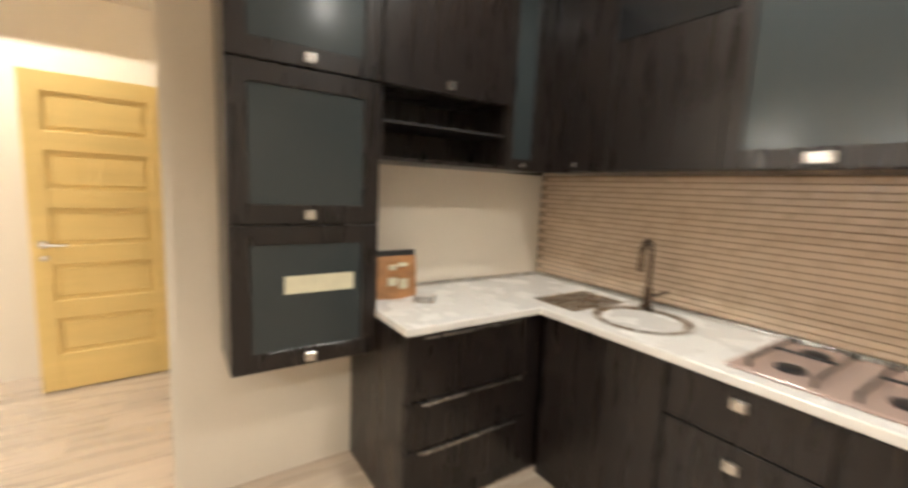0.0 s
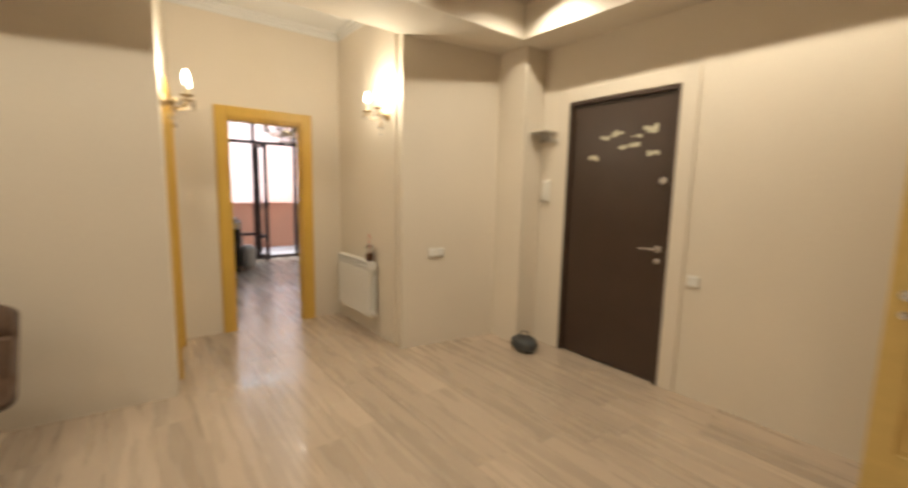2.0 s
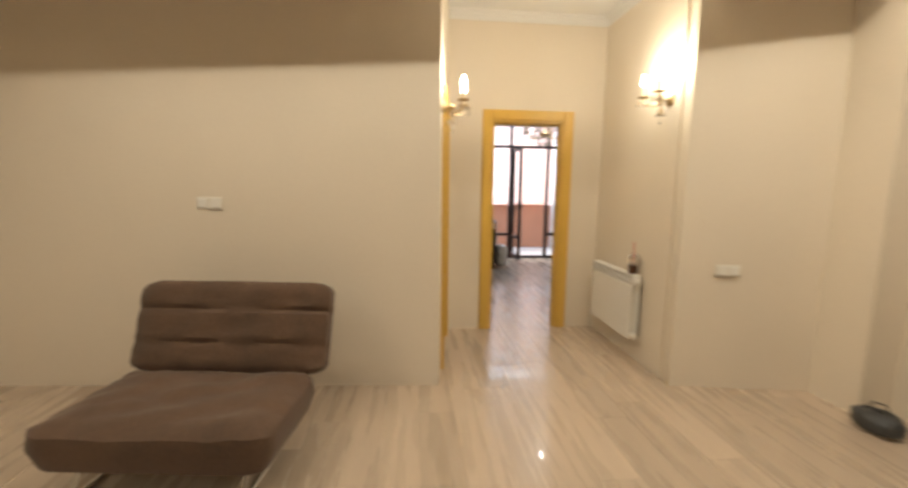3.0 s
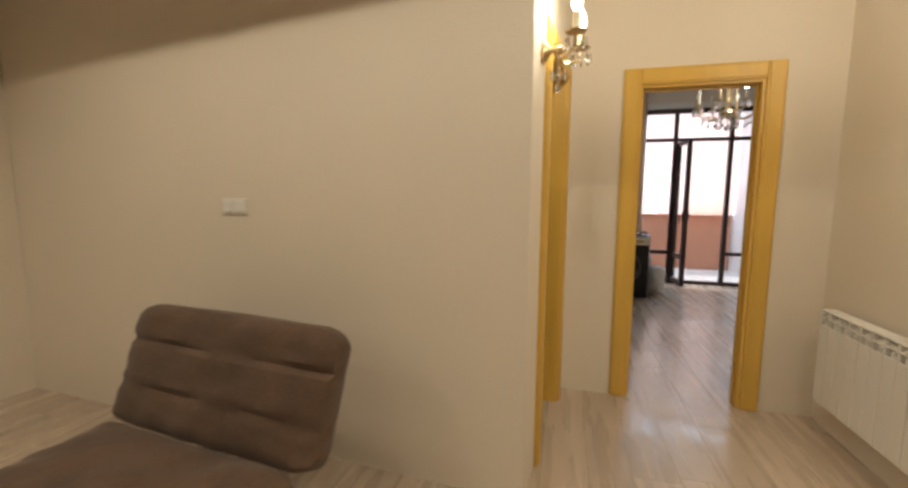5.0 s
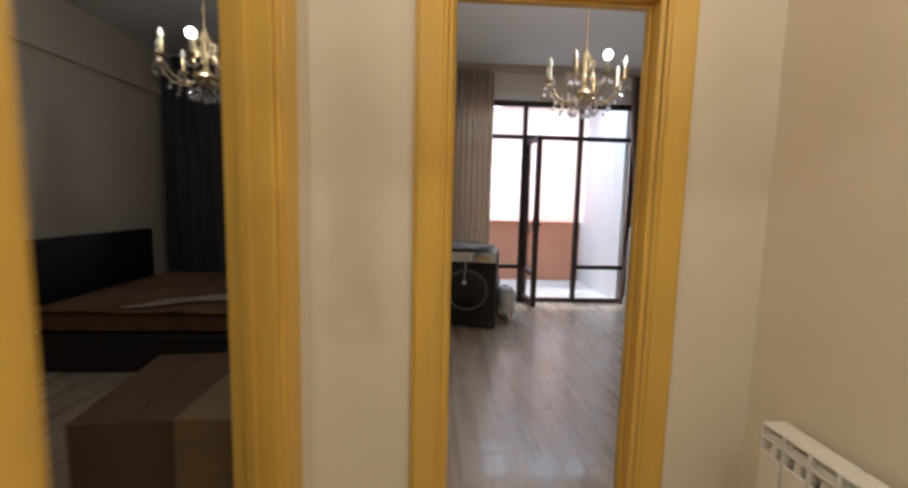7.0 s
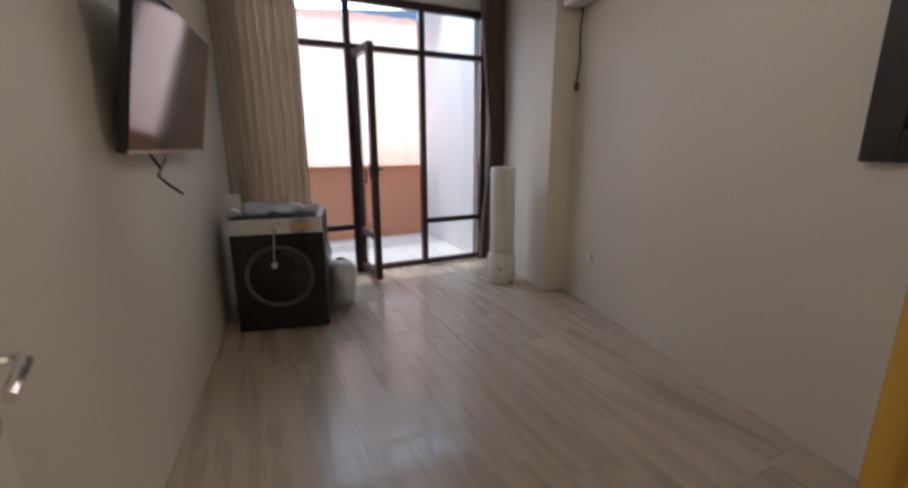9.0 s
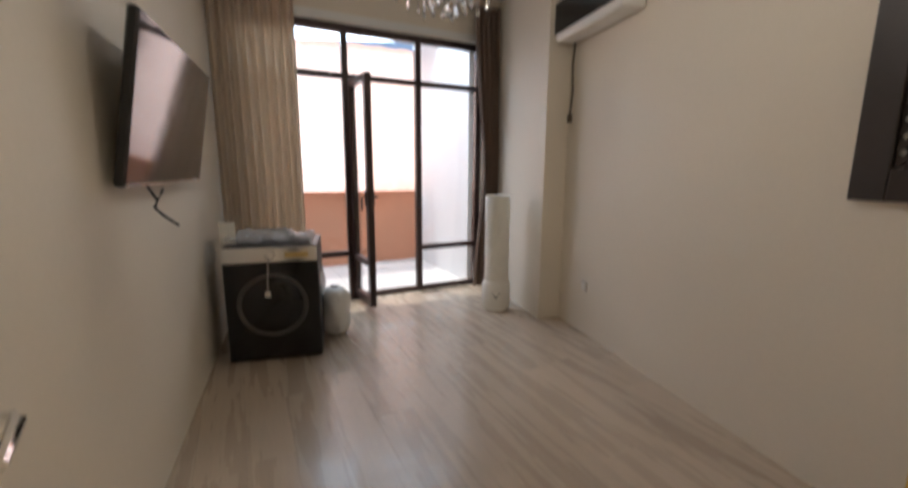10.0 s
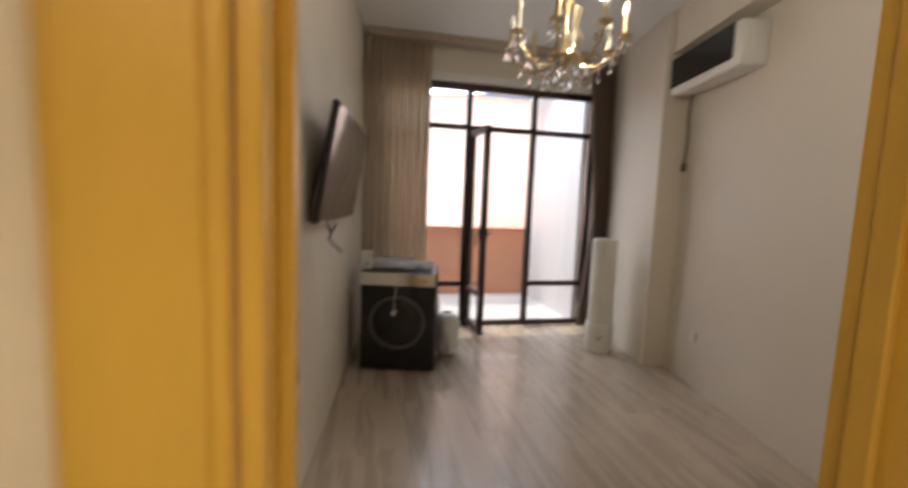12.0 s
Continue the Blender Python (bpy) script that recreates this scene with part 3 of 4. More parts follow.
def switch_plate(m, n, label):
    t = thing("light_switch", m, label, "switch")
    w = 0.082 * n
    Shape().box(-w / 2, w / 2, -0.009, 0, -0.042, 0.042, 0.004).done("plate", M_PLASTIC, t)
    for k in range(n):
        x = -w / 2 + 0.082 * (k + 0.5)
        Shape().box(x - 0.03, x + 0.03, -0.015, -0.009, -0.03, 0.03, 0.003).done("rocker", M_WHITE, t)
    return t


switch_plate(pose(part_x(0.90), 0.90, 1.285, 0, 0, 86), 2, "double white plastic light switch on the wall")
switch_plate(pose(-1.83, Y_NORTH, 0.83), 1, "single white plastic switch beside the entrance door")
switch_plate(pose(-3.672, 4.42, 0.86, 0, 0, 80.5), 2, "double white plastic socket on the alcove wall")
switch_plate(pose(-7.60, right_y(-7.60), 0.41, 0, 0, ang + 180), 1, "white plastic wall socket near the floor")


# downlights
def downlight(m):
    t = thing("downlight", m, "recessed warm ceiling downlight with white ring", "lamp", "ceiling downlights")
    s = Shape().lathe([(0.045, -0.004), (0.045, 0.0)], n=20)
    s.done("disc", M_DOWN, t)
    Shape().lathe([(0.047, -0.010), (0.062, -0.010), (0.066, -0.004), (0.066, 0.0), (0.047, 0.0)], n=24).done("ring", M_WHITE, t, smooth=True)
    return t


spots = [(-2.78, y) for y in (0.25, 1.35, 2.45, 3.55)] + [(x, 4.66) for x in (-2.75, -1.85, -0.95, 0.0)] + [(x, -0.1) for x in (-1.6, 0.2)] + [(1.0, 1.1), (0.9, 2.3)]
first = None
for x, y in spots:
    m = pose(x, y, Z_CEIL)
    first = copy_thing(first, m) if first else downlight(m)
    d = lamp("downlight_beam", "SPOT", pose(x, y, Z_CEIL - 0.02), DOWN_W, WARM)
    d.spot_size, d.spot_blend, d.shadow_soft_size = radians(148), 0.55, 0.014


# wall sconces with crystals
def bulb_shape(s, x, y, z, k=1.0):
    s.lathe([(0.006 * k, 0), (0.014 * k, 0.012 * k), (0.017 * k, 0.028 * k), (0.012 * k, 0.05 * k), (0.004 * k, 0.07 * k)], Matrix.Translation((x, y, z)), 12)


def sconce(m):
    t = thing("wall_sconce", m, "brass two-candle crystal wall sconce, lit", "lamp", "hall wall sconces")
    s = Shape().lathe([(0.05, 0), (0.05, 0.012), (0.03, 0.025), (0.012, 0.04)], pose(0, 0, 0, 90), 20)
    s.ball((0, -0.07, 0), 0.022)
    s.tube([(0, -0.03, 0), (0, -0.07, 0), (0, -0.07, -0.07), (0, -0.07, -0.12)], [0.012, 0.014, 0.01, 0.006])
    for sx in (-1, 1):
        s.tube([(0, -0.06, -0.02), (sx * 0.04, -0.09, -0.05), (sx * 0.085, -0.14, -0.03), (sx * 0.1, -0.15, 0.02)], 0.007)
        s.lathe([(0.008, 0), (0.04, 0.012), (0.042, 0.016), (0.01, 0.02)], Matrix.Translation((sx * 0.1, -0.15, 0.015)), 16)
    s.done("brass_arms", M_BRASS, t, smooth=True)
    for sx in (-1, 1):
        Shape().lathe([(0.014, 0), (0.014, 0.07)], Matrix.Translation((sx * 0.1, -0.15, 0.033)), 14).done("candle_sleeve", M_CANDLE, t, smooth=True)
        b = Shape()
        bulb_shape(b, sx * 0.1, -0.15, 0.103, 1.25)
        b.done("bulb", M_BULB, t, smooth=True)
    c = Shape()
    for sx in (-1, 1):
        for k in range(8):
            a = k * math.pi / 4
            c.drop((sx * 0.1 + 0.04 * math.cos(a), -0.15 + 0.04 * math.sin(a), 0.012), 0.009, 0.055)
    for k in range(6):
        a = k * math.pi / 3
        c.drop((0.03 * math.cos(a), -0.07 + 0.03 * math.sin(a), -0.07), 0.009, 0.06)
    c.drop((0, -0.07, -0.12), 0.014, 0.06)
    tagged(c.done("crystal_drops", M_CRYSTAL, t), kind="stuff")
    return t


hs = Vector((-4.05, hall_y(-4.05), 1.97))
sc_a = sconce(pose(hs.x, hs.y, 1.97, 0, 0, h_ang))
sc_b = copy_thing(sc_a, pose(-3.98, 4.10, 2.06, 0, 0, 0))
for m in (pose(hs.x, hs.y, 1.97, 0, 0, h_ang), pose(-3.98, 4.10, 2.06)):
    for sx in (-1, 1):
        d = lamp("sconce_bulb_light", "POINT", m @ pose(sx * 0.1, -0.15, 0.225), SCONCE_W, (1, 0.86, 0.62))
        d.shadow_soft_size = 0.03


# radiator with its cup
rad = thing("radiator", pose(-4.88, 4.10, 0.17), "white sectional aluminium radiator on the hall wall", "radiator")
N_SEC, SW = 9, 0.082
sec = None
for k in range(N_SEC):
    if sec is None:
        s = Shape()
        s.box(0.002, SW - 0.002, -0.108, -0.100, 0.03, 0.475, 0.003)
        s.box(0.002, SW - 0.002, -0.106, -0.034, 0.550, 0.562, 0.004)
        s.box(0.004, SW - 0.004, -0.106, -0.101, 0.512, 0.520, 0.001)
        s.box(0.030, SW - 0.030, -0.100, -0.03, 0.05, 0.50, 0.003)
        s.box(0.006, SW - 0.006, -0.036, -0.030, 0.03, 0.54, 0.002)
        s.tube([(0, -0.068, 0.06), (SW, -0.068, 0.06)], 0.022, 10)
        s.tube([(0, -0.068, 0.51), (SW, -0.068, 0.51)], 0.022, 10)
        s.box(0.001, 0.006, -0.106, -0.03, 0.47, 0.555, 0.002)
        s.box(SW - 0.006, SW - 0.001, -0.106, -0.03, 0.47, 0.555, 0.002)
        sec = s.done("section", M_WHITE, rad)
    else:
        o = sec.copy()
        scene.collection.objects.link(o)
        o.parent = rad
        o.location = (k * SW, 0, 0)
for x, z in ((0.1, 0.06), (0.6, 0.5)):
    Shape().tube([(x, -0.068, z), (x, 0.0, z)], 0.008).done("bracket", M_WHITE, rad)
for z in (0.51, 0.06):
    Shape().lathe([(0.022, 0), (0.022, 0.03), (0.012, 0.034)], pose(N_SEC * SW, -0.068, z, 0, 90, 0)).done("end_cap", M_WHITE, rad, smooth=True)

cup = thing("drink_cup", pose(-4.22, 4.035, 0.733), "half-full clear plastic iced coffee cup with red straw", "cup")
Shape().lathe([(0.0395, 0.0725), (0.045, 0.12), (0.047, 0.122), (0.0455, 0.125), (0.0435, 0.12), (0.038, 0.0725)], n=24).done("cup_wall", M_CUP, cup, smooth=True)
Shape().lathe([(0.031, 0.0), (0.0395, 0.072)], n=24).done("coffee", M_COFFEE, cup, smooth=True)
Shape().lathe([(0.046, 0.124), (0.047, 0.13), (0.036, 0.15), (0.02, 0.162)], n=24).done("domed_lid", M_CUP, cup, smooth=True)
Shape().tube([(0.006, 0, 0.03), (-0.004, 0, 0.26)], 0.004).done("straw", M_STRAW, cup, smooth=True)

# coat rack, intercom, bag by the entrance
rack = thing("coat_rack", pose(-3.23, Y_NORTH - 0.0, 1.86) @ Matrix.Diagonal((0.62, 1.1, 1, 1)), "small steel wall coat rack with hooks", "coat rack")
Shape().box(0, 0.28, -0.03, 0, 0, 0.09, 0.004).box(0, 0.28, -0.16, -0.03, 0.075, 0.09, 0.004).done("rail", M_STEEL, rack)
for k in range(3):
    Shape().tube([(0.05 + k * 0.09, -0.03, 0.03), (0.05 + k * 0.09, -0.07, 0.0), (0.05 + k * 0.09, -0.085, 0.03)], 0.006).done("hook", M_CHROME, rack, smooth=True)
ic = thing("intercom", pose(-3.19, Y_NORTH, 1.33), "white plastic intercom handset on the wall", "intercom")
Shape().box(0, 0.08, -0.03, 0, 0, 0.2, 0.008).done("body", M_PLASTIC, ic)
Shape().box(0.018, 0.055, -0.055, -0.03, 0.015, 0.185, 0.009).done("handset", M_PLASTIC, ic)
bag = thing("bag", pose(-3.08, 4.99, 0) @ Matrix.Diagonal((0.8, 0.8, 0.85, 1)), "small crumpled dark grey bag on the floor", "bag")
Shape().sheet(lambda u, v: ((0.17 + 0.02 * noise.noise((u * 9, v * 5, 2))) * math.cos(2 * math.pi * u) * math.sin(math.pi * (0.02 + 0.96 * v)) ** 0.6, (0.12 + 0.02 * noise.noise((u * 7, v * 5, 6))) * math.sin(2 * math.pi * u) * math.sin(math.pi * (0.02 + 0.96 * v)) ** 0.6, 0.075 - 0.073 * math.cos(math.pi * v) + 0.02 * v * noise.noise((u * 6, v * 6, 9))), 30, 16).done("body", M_BAGGREY, bag, smooth=True)
Shape().tube([(-0.08, 0, 0.14), (-0.06, 0.02, 0.19), (0.02, 0.03, 0.2), (0.08, 0.01, 0.14)], 0.007).done("strap", M_BLACKMAT, bag, smooth=True)

# ---- kitchen ----
X_CF, X_UF, Y_CF, Y_UF = 1.40, 1.67, 2.72, 3.03


def square_handle(parent, m):
    Shape().box(-0.022, 0.022, -0.016, 0, -0.02, 0.02, 0.003).done("square_handle", M_STEEL, parent, m)


tall = thing("wall_cabinet", pose(0.06, Y_UF, 0), "black-brown hanging cabinet with three smoked glass doors", "cabinet")
Shape().box(0, 0.60, 0.022, Y_STUB - Y_UF, 0.70, 2.62, 0.003).done("body", M_CAB, tall)
for z0, z1 in ((0.70, 1.295), (1.30, 1.905), (1.91, 2.62)):
    fr = Shape().box(0.001, 0.075, 0, 0.02, z0, z1 - 0.004, 0.002).box(0.525, 0.599, 0, 0.02, z0, z1 - 0.004, 0.002).box(0.075, 0.525, 0, 0.02, z0, z0 + 0.075, 0.002).box(0.075, 0.525, 0, 0.02, z1 - 0.079, z1 - 0.004, 0.002)
    fr.done("door_frame", M_CAB, tall)
    Shape().box(0.074, 0.526, 0.007, 0.013, z0 + 0.074, z1 - 0.078).done("glass_panel", M_FROST, tall)
    square_handle(tall, pose(0.30, 0, z0 + 0.035))
tagged(Shape().box(0.20, 0.49, 0.0045, 0.0062, 1.01, 1.085, 0.0005).done("paper_label", M_PAPER, tall), "cream paper label on the glass")

upper = thing("upper_cabinet", pose(0.665, Y_UF, 0), "black-brown upper cabinet with open shelf niche", "cabinet")
uw = X_UF - 0.665
Shape().box(0, uw + 0.33, 0.33, 0.348, 1.58, 2.62).box(0, 0.018, 0.02, 0.33, 1.58, 2.62, 0.002).box(0.018, uw, 0.02, 0.33, 1.58, 1.60, 0.002).box(0.018, uw, 0.02, 0.33, 1.905, 1.925, 0.002).box(0.018, uw, 0.02, 0.33, 2.60, 2.62, 0.002).box(0.72, 0.738, 0.02, 0.33, 1.60, 1.905, 0.002).done("body", M_CAB, upper)
Shape().box(0.002, 0.72, 0, 0.018, 1.91, 2.62, 0.002).done("flap_door", M_CAB, upper)
Shape().box(0.02, 0.72, 0.03, 0.32, 1.75, 1.762, 0.001).done("niche_shelf", M_BLACKMAT, upper)
square_handle(upper, pose(0.35, 0, 1.95))
Shape().box(0.724, 0.76, 0, 0.018, 1.585, 2.62, 0.002).box(0.90, 0.94, 0, 0.018, 1.585, 2.62, 0.002).box(0.76, 0.90, 0, 0.018, 1.585, 1.64, 0.002).box(0.945, uw + 0.03, 0.0, 0.02, 1.58, 2.62, 0.001).done("narrow_door_frame", M_CAB, upper)
Shape().box(0.759, 0.901, 0.006, 0.012, 1.639, 2.62).done("narrow_glass", M_FROST, upper)
Shape().lathe([(0.010, 0), (0.012, 0.012), (0.004, 0.016)], pose(0.83, 0, 1.61, 90)).done("knob", M_STEEL, upper, smooth=True)

ub = thing("upper_cabinet", pose(X_UF, Y_UF, 0), "black-brown upper cabinet row with smoked glass door", "cabinet")
Shape().box(0.02, X_EAST - X_UF, -3.2, -0.002, 1.58, 2.62, 0.003).done("body", M_CAB, ub)
for y0, y1, z0, z1 in ((-0.41, -0.18, 1.585, 2.62), (-0.93, -0.415, 1.585, 2.18), (-2.02, -1.56, 1.585, 2.62), (-2.6, -2.03, 1.585, 2.62), (-3.19, -2.61, 1.585, 2.62)):
    Shape().box(0, 0.018, y0, y1, z0, z1, 0.002).done("door", M_CAB, ub)
Shape().box(0.0, 0.019, -0.93, -0.415, 2.185, 2.42, 0.002).done("black_flap", M_BLACK, ub)
fr = Shape()
fr.box(0, 0.02, -1.555, -1.495, 1.585, 2.62, 0.002).box(0, 0.02, -1.0, -0.935, 1.585, 2.62, 0.002).box(0, 0.02, -1.495, -1.0, 1.585, 1.655, 0.002).box(0, 0.02, -1.495, -1.0, 2.55, 2.62, 0.002)
fr.done("door_frame", M_CAB, ub)
Shape().box(0.006, 0.013, -1.496, -0.999, 1.654, 2.551).done("glass_panel", M_FROST, ub)
square_handle(ub, pose(0, -1.24, 1.62, 0, 0, -90) @ Matrix.Diagonal((1.9, 1, 1, 1)))
Shape().lathe([(0.010, 0), (0.012, 0.012), (0.004, 0.016)], pose(0, -0.22, 1.62, 0, -90, 0)).done("knob", M_STEEL, ub, smooth=True)

ctr = thing("countertop", pose(0, 0, 0.865), "white L-shaped kitchen countertop", "countertop")
Shape().box(0.655, X_EAST, Y_CF, Y_STUB - 0.012, 0, 0.035, 0.004).box(X_CF, X_EAST - 0.012, -0.30, Y_CF - 0.0005, 0, 0.035, 0.004).done("slab", M_COUNTER, ctr)
Shape().box(0.70, X_EAST - 0.015, Y_STUB - 0.03, Y_STUB - 0.012, 0.035, 0.055, 0.004).box(X_EAST - 0.03, X_EAST - 0.012, -0.30, Y_STUB - 0.03, 0.035, 0.055, 0.004).done("upstand", M_STEEL, ctr)
ba = thing("base_cabinet", pose(0.665, Y_CF + 0.02, 0), "black-brown base cabinet with three drawers", "cabinet")
Shape().box(0, X_EAST - 0.665, 0.02, 0.63, 0.0, 0.862, 0.003).done("body", M_CAB, ba)
for z0, z1 in ((0.10, 0.34), (0.345, 0.565), (0.57, 0.86)):
    Shape().box(0.002, X_CF - 0.665 - 0.045, 0, 0.019, z0, z1 - 0.004, 0.002).done("drawer_front", M_CAB, ba)
    Shape().box(0.08, X_CF - 0.665 - 0.10, -0.012, 0, z1 - 0.022, z1 - 0.012, 0.002).done("bar_handle", M_STEEL, ba)
bb = thing("base_cabinet", pose(X_CF + 0.02, Y_CF, 0), "black-brown base cabinet run with square handles", "cabinet")
Shape().box(0.02, X_EAST - X_CF - 0.03, -3.0, 0.0, 0.0, 0.862, 0.003).done("body", M_CAB, bb)
Shape().box(0, 0.019, -0.64, -0.02, 0.1, 0.858, 0.002).done("door", M_CAB, bb)
for y0, y1 in ((-1.14, -0.645), (-1.65, -1.145), (-2.25, -1.655), (-2.98, -2.255)):
    for z0, z1 in ((0.1, 0.34), (0.344, 0.66), (0.664, 0.858)):
        Shape().box(0, 0.019, y0, y1 - 0.005, z0, z1 - 0.003, 0.002).done("drawer_front", M_CAB, bb)
        if z1 > 0.4:
            square_handle(bb, pose(0, (y0 + y1) / 2 + 0.0, (z0 + z1) / 2 + (0.04 if z1 > 0.7 else 0.08), 0, 0, -90))

sink = thing("sink", pose(1.69, 2.36, 0.90), "round stainless steel inset sink with drainer", "sink")
Shape().lathe([(0.215, 0.0), (0.215, 0.006), (0.195, 0.008), (0.18, 0.001), (0.175, -0.02), (0.03, -0.024)], n=36).done("bowl", M_STEEL, sink, smooth=True)
Shape().box(-0.20, 0.20, 0.23, 0.50, 0.0005, 0.006, 0.002).done("drainer", M_STEEL, sink)
s = Shape()
for k in range(8):
    s.box(-0.17, 0.17, 0.25 + k * 0.03, 0.26 + k * 0.03, 0.005, 0.010, 0.002)
s.done("drainer_ribs", M_STEEL, sink)
tap = thing("tap", pose(1.90, 2.47, 0.90), "dark bronze curved kitchen mixer tap", "tap")
s = Shape().lathe([(0.03, 0), (0.03, 0.012), (0.022, 0.02), (0.02, 0.10), (0.016, 0.11)], n=20)
pts = [(0, 0, 0.1), (0, 0, 0.27)] + [(-0.075 + 0.075 * math.cos(a), -0.02 * (1 - math.cos(a)), 0.27 + 0.085 * math.sin(a)) for a in [k * math.pi / 8 for k in range(1, 9)]] + [(-0.15, -0.04, 0.21)]
s.tube(pts, 0.012, 10)
s.tube([(0, 0, 0.07), (0, -0.05, 0.08), (0, -0.10, 0.11)], 0.008)
s.done("body", material("dark_bronze", (0.12, 0.085, 0.06), 0.3, metal=0.9, var=0.1), tap, smooth=True)
hob = thing("hob", pose(1.72, 1.62, 0.90), "gas hob with pale glass lid and black pan supports", "hob")
Shape().box(-0.25, 0.25, -0.29, 0.29, 0.0005, 0.012, 0.004).done("plate", material("pinkish_glass_hob", (0.42, 0.31, 0.27), 0.15, var=0.05), hob)
for x, y in ((-0.12, -0.14), (0.12, -0.14), (-0.12, 0.14), (0.12, 0.14)):
    Shape().lathe([(0.045, 0.012), (0.045, 0.022), (0.03, 0.028), (0.01, 0.03)], Matrix.Translation((x, y, 0)), 20).done("burner", M_BLACKMAT, hob, smooth=True)
for y in (-0.14, 0.14):
    g = Shape()
    for q in (-0.09, 0.09):
        g.box(-0.22, 0.22, y + q - 0.005, y + q + 0.005, 0.035, 0.045, 0.002).box(-0.22, -0.21, y + q - 0.005, y + q + 0.005, 0.012, 0.036).box(0.21, 0.22, y + q - 0.005, y + q + 0.005, 0.012, 0.036)
    g.box(-0.005, 0.005, y - 0.09, y + 0.09, 0.035, 0.045, 0.002)
    g.done("pan_support", M_BLACKMAT, hob)
pk = thing("snack_packet", pose(0.83, 3.20, 0.90), "brown and cream printed food packet on the counter", "packet")
Shape().sheet(lambda u, v: ((u - 0.5) * (0.25 - 0.02 * v), (0.035 * math.sin(math.pi * u) + 0.004) * (1 - v) ** 0.5, v * 0.22), 12, 12, 0.0).sheet(lambda u, v: ((u - 0.5) * (0.25 - 0.02 * v), -(0.035 * math.sin(math.pi * u) + 0.004) * (1 - v) ** 0.5, v * 0.22), 12, 12).done("pouch", M_SNACK, pk, smooth=True)
Shape().box(-0.11, 0.11, -0.003, 0.003, 0.215, 0.245, 0.001).done("top_seal", M_BLACKMAT, pk)
for x, z, w, h in ((-0.05, 0.15, 0.04, 0.025), (0.0, 0.165, 0.05, 0.02), (-0.055, 0.07, 0.05, 0.04), (0.01, 0.05, 0.045, 0.05)):
    Shape().box(x, x + w, -0.042, -0.030, z, z + h, 0.002).done("printed_patch", M_PAPER, pk)
gl = thing("ashtray", pose(0.93, 3.06, 0.90), "small round glass dish on the counter", "dish")
Shape().lathe([(0.045, 0), (0.055, 0.03), (0.05, 0.032), (0.04, 0.01), (0.002, 0.008)], n=24).done("bowl", M_CRYSTAL, gl, smooth=True)

# ---- far room ----
tvm = Matrix.Translation((-7.40, 2.995, 1.580)) @ Euler((0, 0, math.atan2(0.12, -1))).to_matrix().to_4x4() @ pose(0, 0, 0, 10, 0, 0)
tv = thing("television", tvm, "black flat television tilted on a wall bracket", "television")
Shape().box(-0.57, 0.57, 0.0, 0.035, -0.295, 0.295, 0.008).box(-0.3, 0.3, 0.035, 0.07, -0.25, 0.1, 0.01).done("casing", M_BLACKMAT, tv)
Shape().box(-0.562, 0.562, -0.0022, 0.0, -0.282, 0.288).done("screen", M_SCREEN, tv)
Shape().box(-0.569, 0.569, -0.003, 0.0, -0.295, -0.283, 0.001).done("bezel", M_STEEL, tv)
Shape().box(-0.12, 0.12, 0.07, 0.10, -0.14, 0.06).tube([(0, 0.10, -0.02), (0, 0.135, 0.0)], 0.02).done("wall_bracket", M_BLACKMAT, tv)
cb = thing("tv_cable", pose(-7.15, 2.91, 1.24), "loose black cable hanging below the television", "cable")
Shape().tube([(0.05, -0.02, 0.06), (0.02, 0.01, -0.01), (-0.03, 0.0, -0.02), (0.0, 0.03, 0.03), (0.03, 0.0, -0.04), (-0.03, 0.02, -0.08), (-0.10, 0.06, -0.13)], 0.006, 6).done("cord", M_BLACKMAT, cb, smooth=True)

wm = thing("washing_machine", pose(-8.15, 3.37, 0, 0, 0, -12) @ Matrix.Diagonal((1, 1.03, 1, 1)), "black front-loading washing machine with steel trim", "washing machine")
Shape().box(-0.55, -0.012, -0.30, 0.30, 0.012, 0.83, 0.01, seg=2).done("body", M_BLACKMAT, wm)
Shape().box(-0.012, 0.0, -0.296, 0.296, 0.03, 0.715, 0.005).done("front_panel", M_BLACK, wm)
Shape().box(-0.012, 0.004, -0.296, 0.296, 0.72, 0.828, 0.004).done("control_panel", M_CHROME, wm)
Shape().box(0.004, 0.008, 0.09, 0.24, 0.75, 0.79, 0.001).done("display", M_GOLD, wm)
Shape().lathe([(0.032, 0), (0.032, 0.02), (0.026, 0.026)], pose(0.004, 0.0, 0.775, 0, 90, 0), 24).done("dial", M_CHROME, wm, smooth=True)
Shape().lathe([(0.205, 0), (0.222, 0.004), (0.226, 0.012), (0.216, 0.018), (0.206, 0.014)], pose(0, 0, 0.42, 0, 90, 0), 48).done("door_ring", material("worn_steel_ring", (0.13, 0.125, 0.12), 0.4, metal=0.6, var=0.1), wm, smooth=True)
Shape().lathe([(0.206, 0.004), (0.19, 0.02), (0.12, 0.035), (0.002, 0.04)], pose(0, 0, 0.42, 0, 90, 0), 40).done("door_glass", M_BLACK, wm, smooth=True)
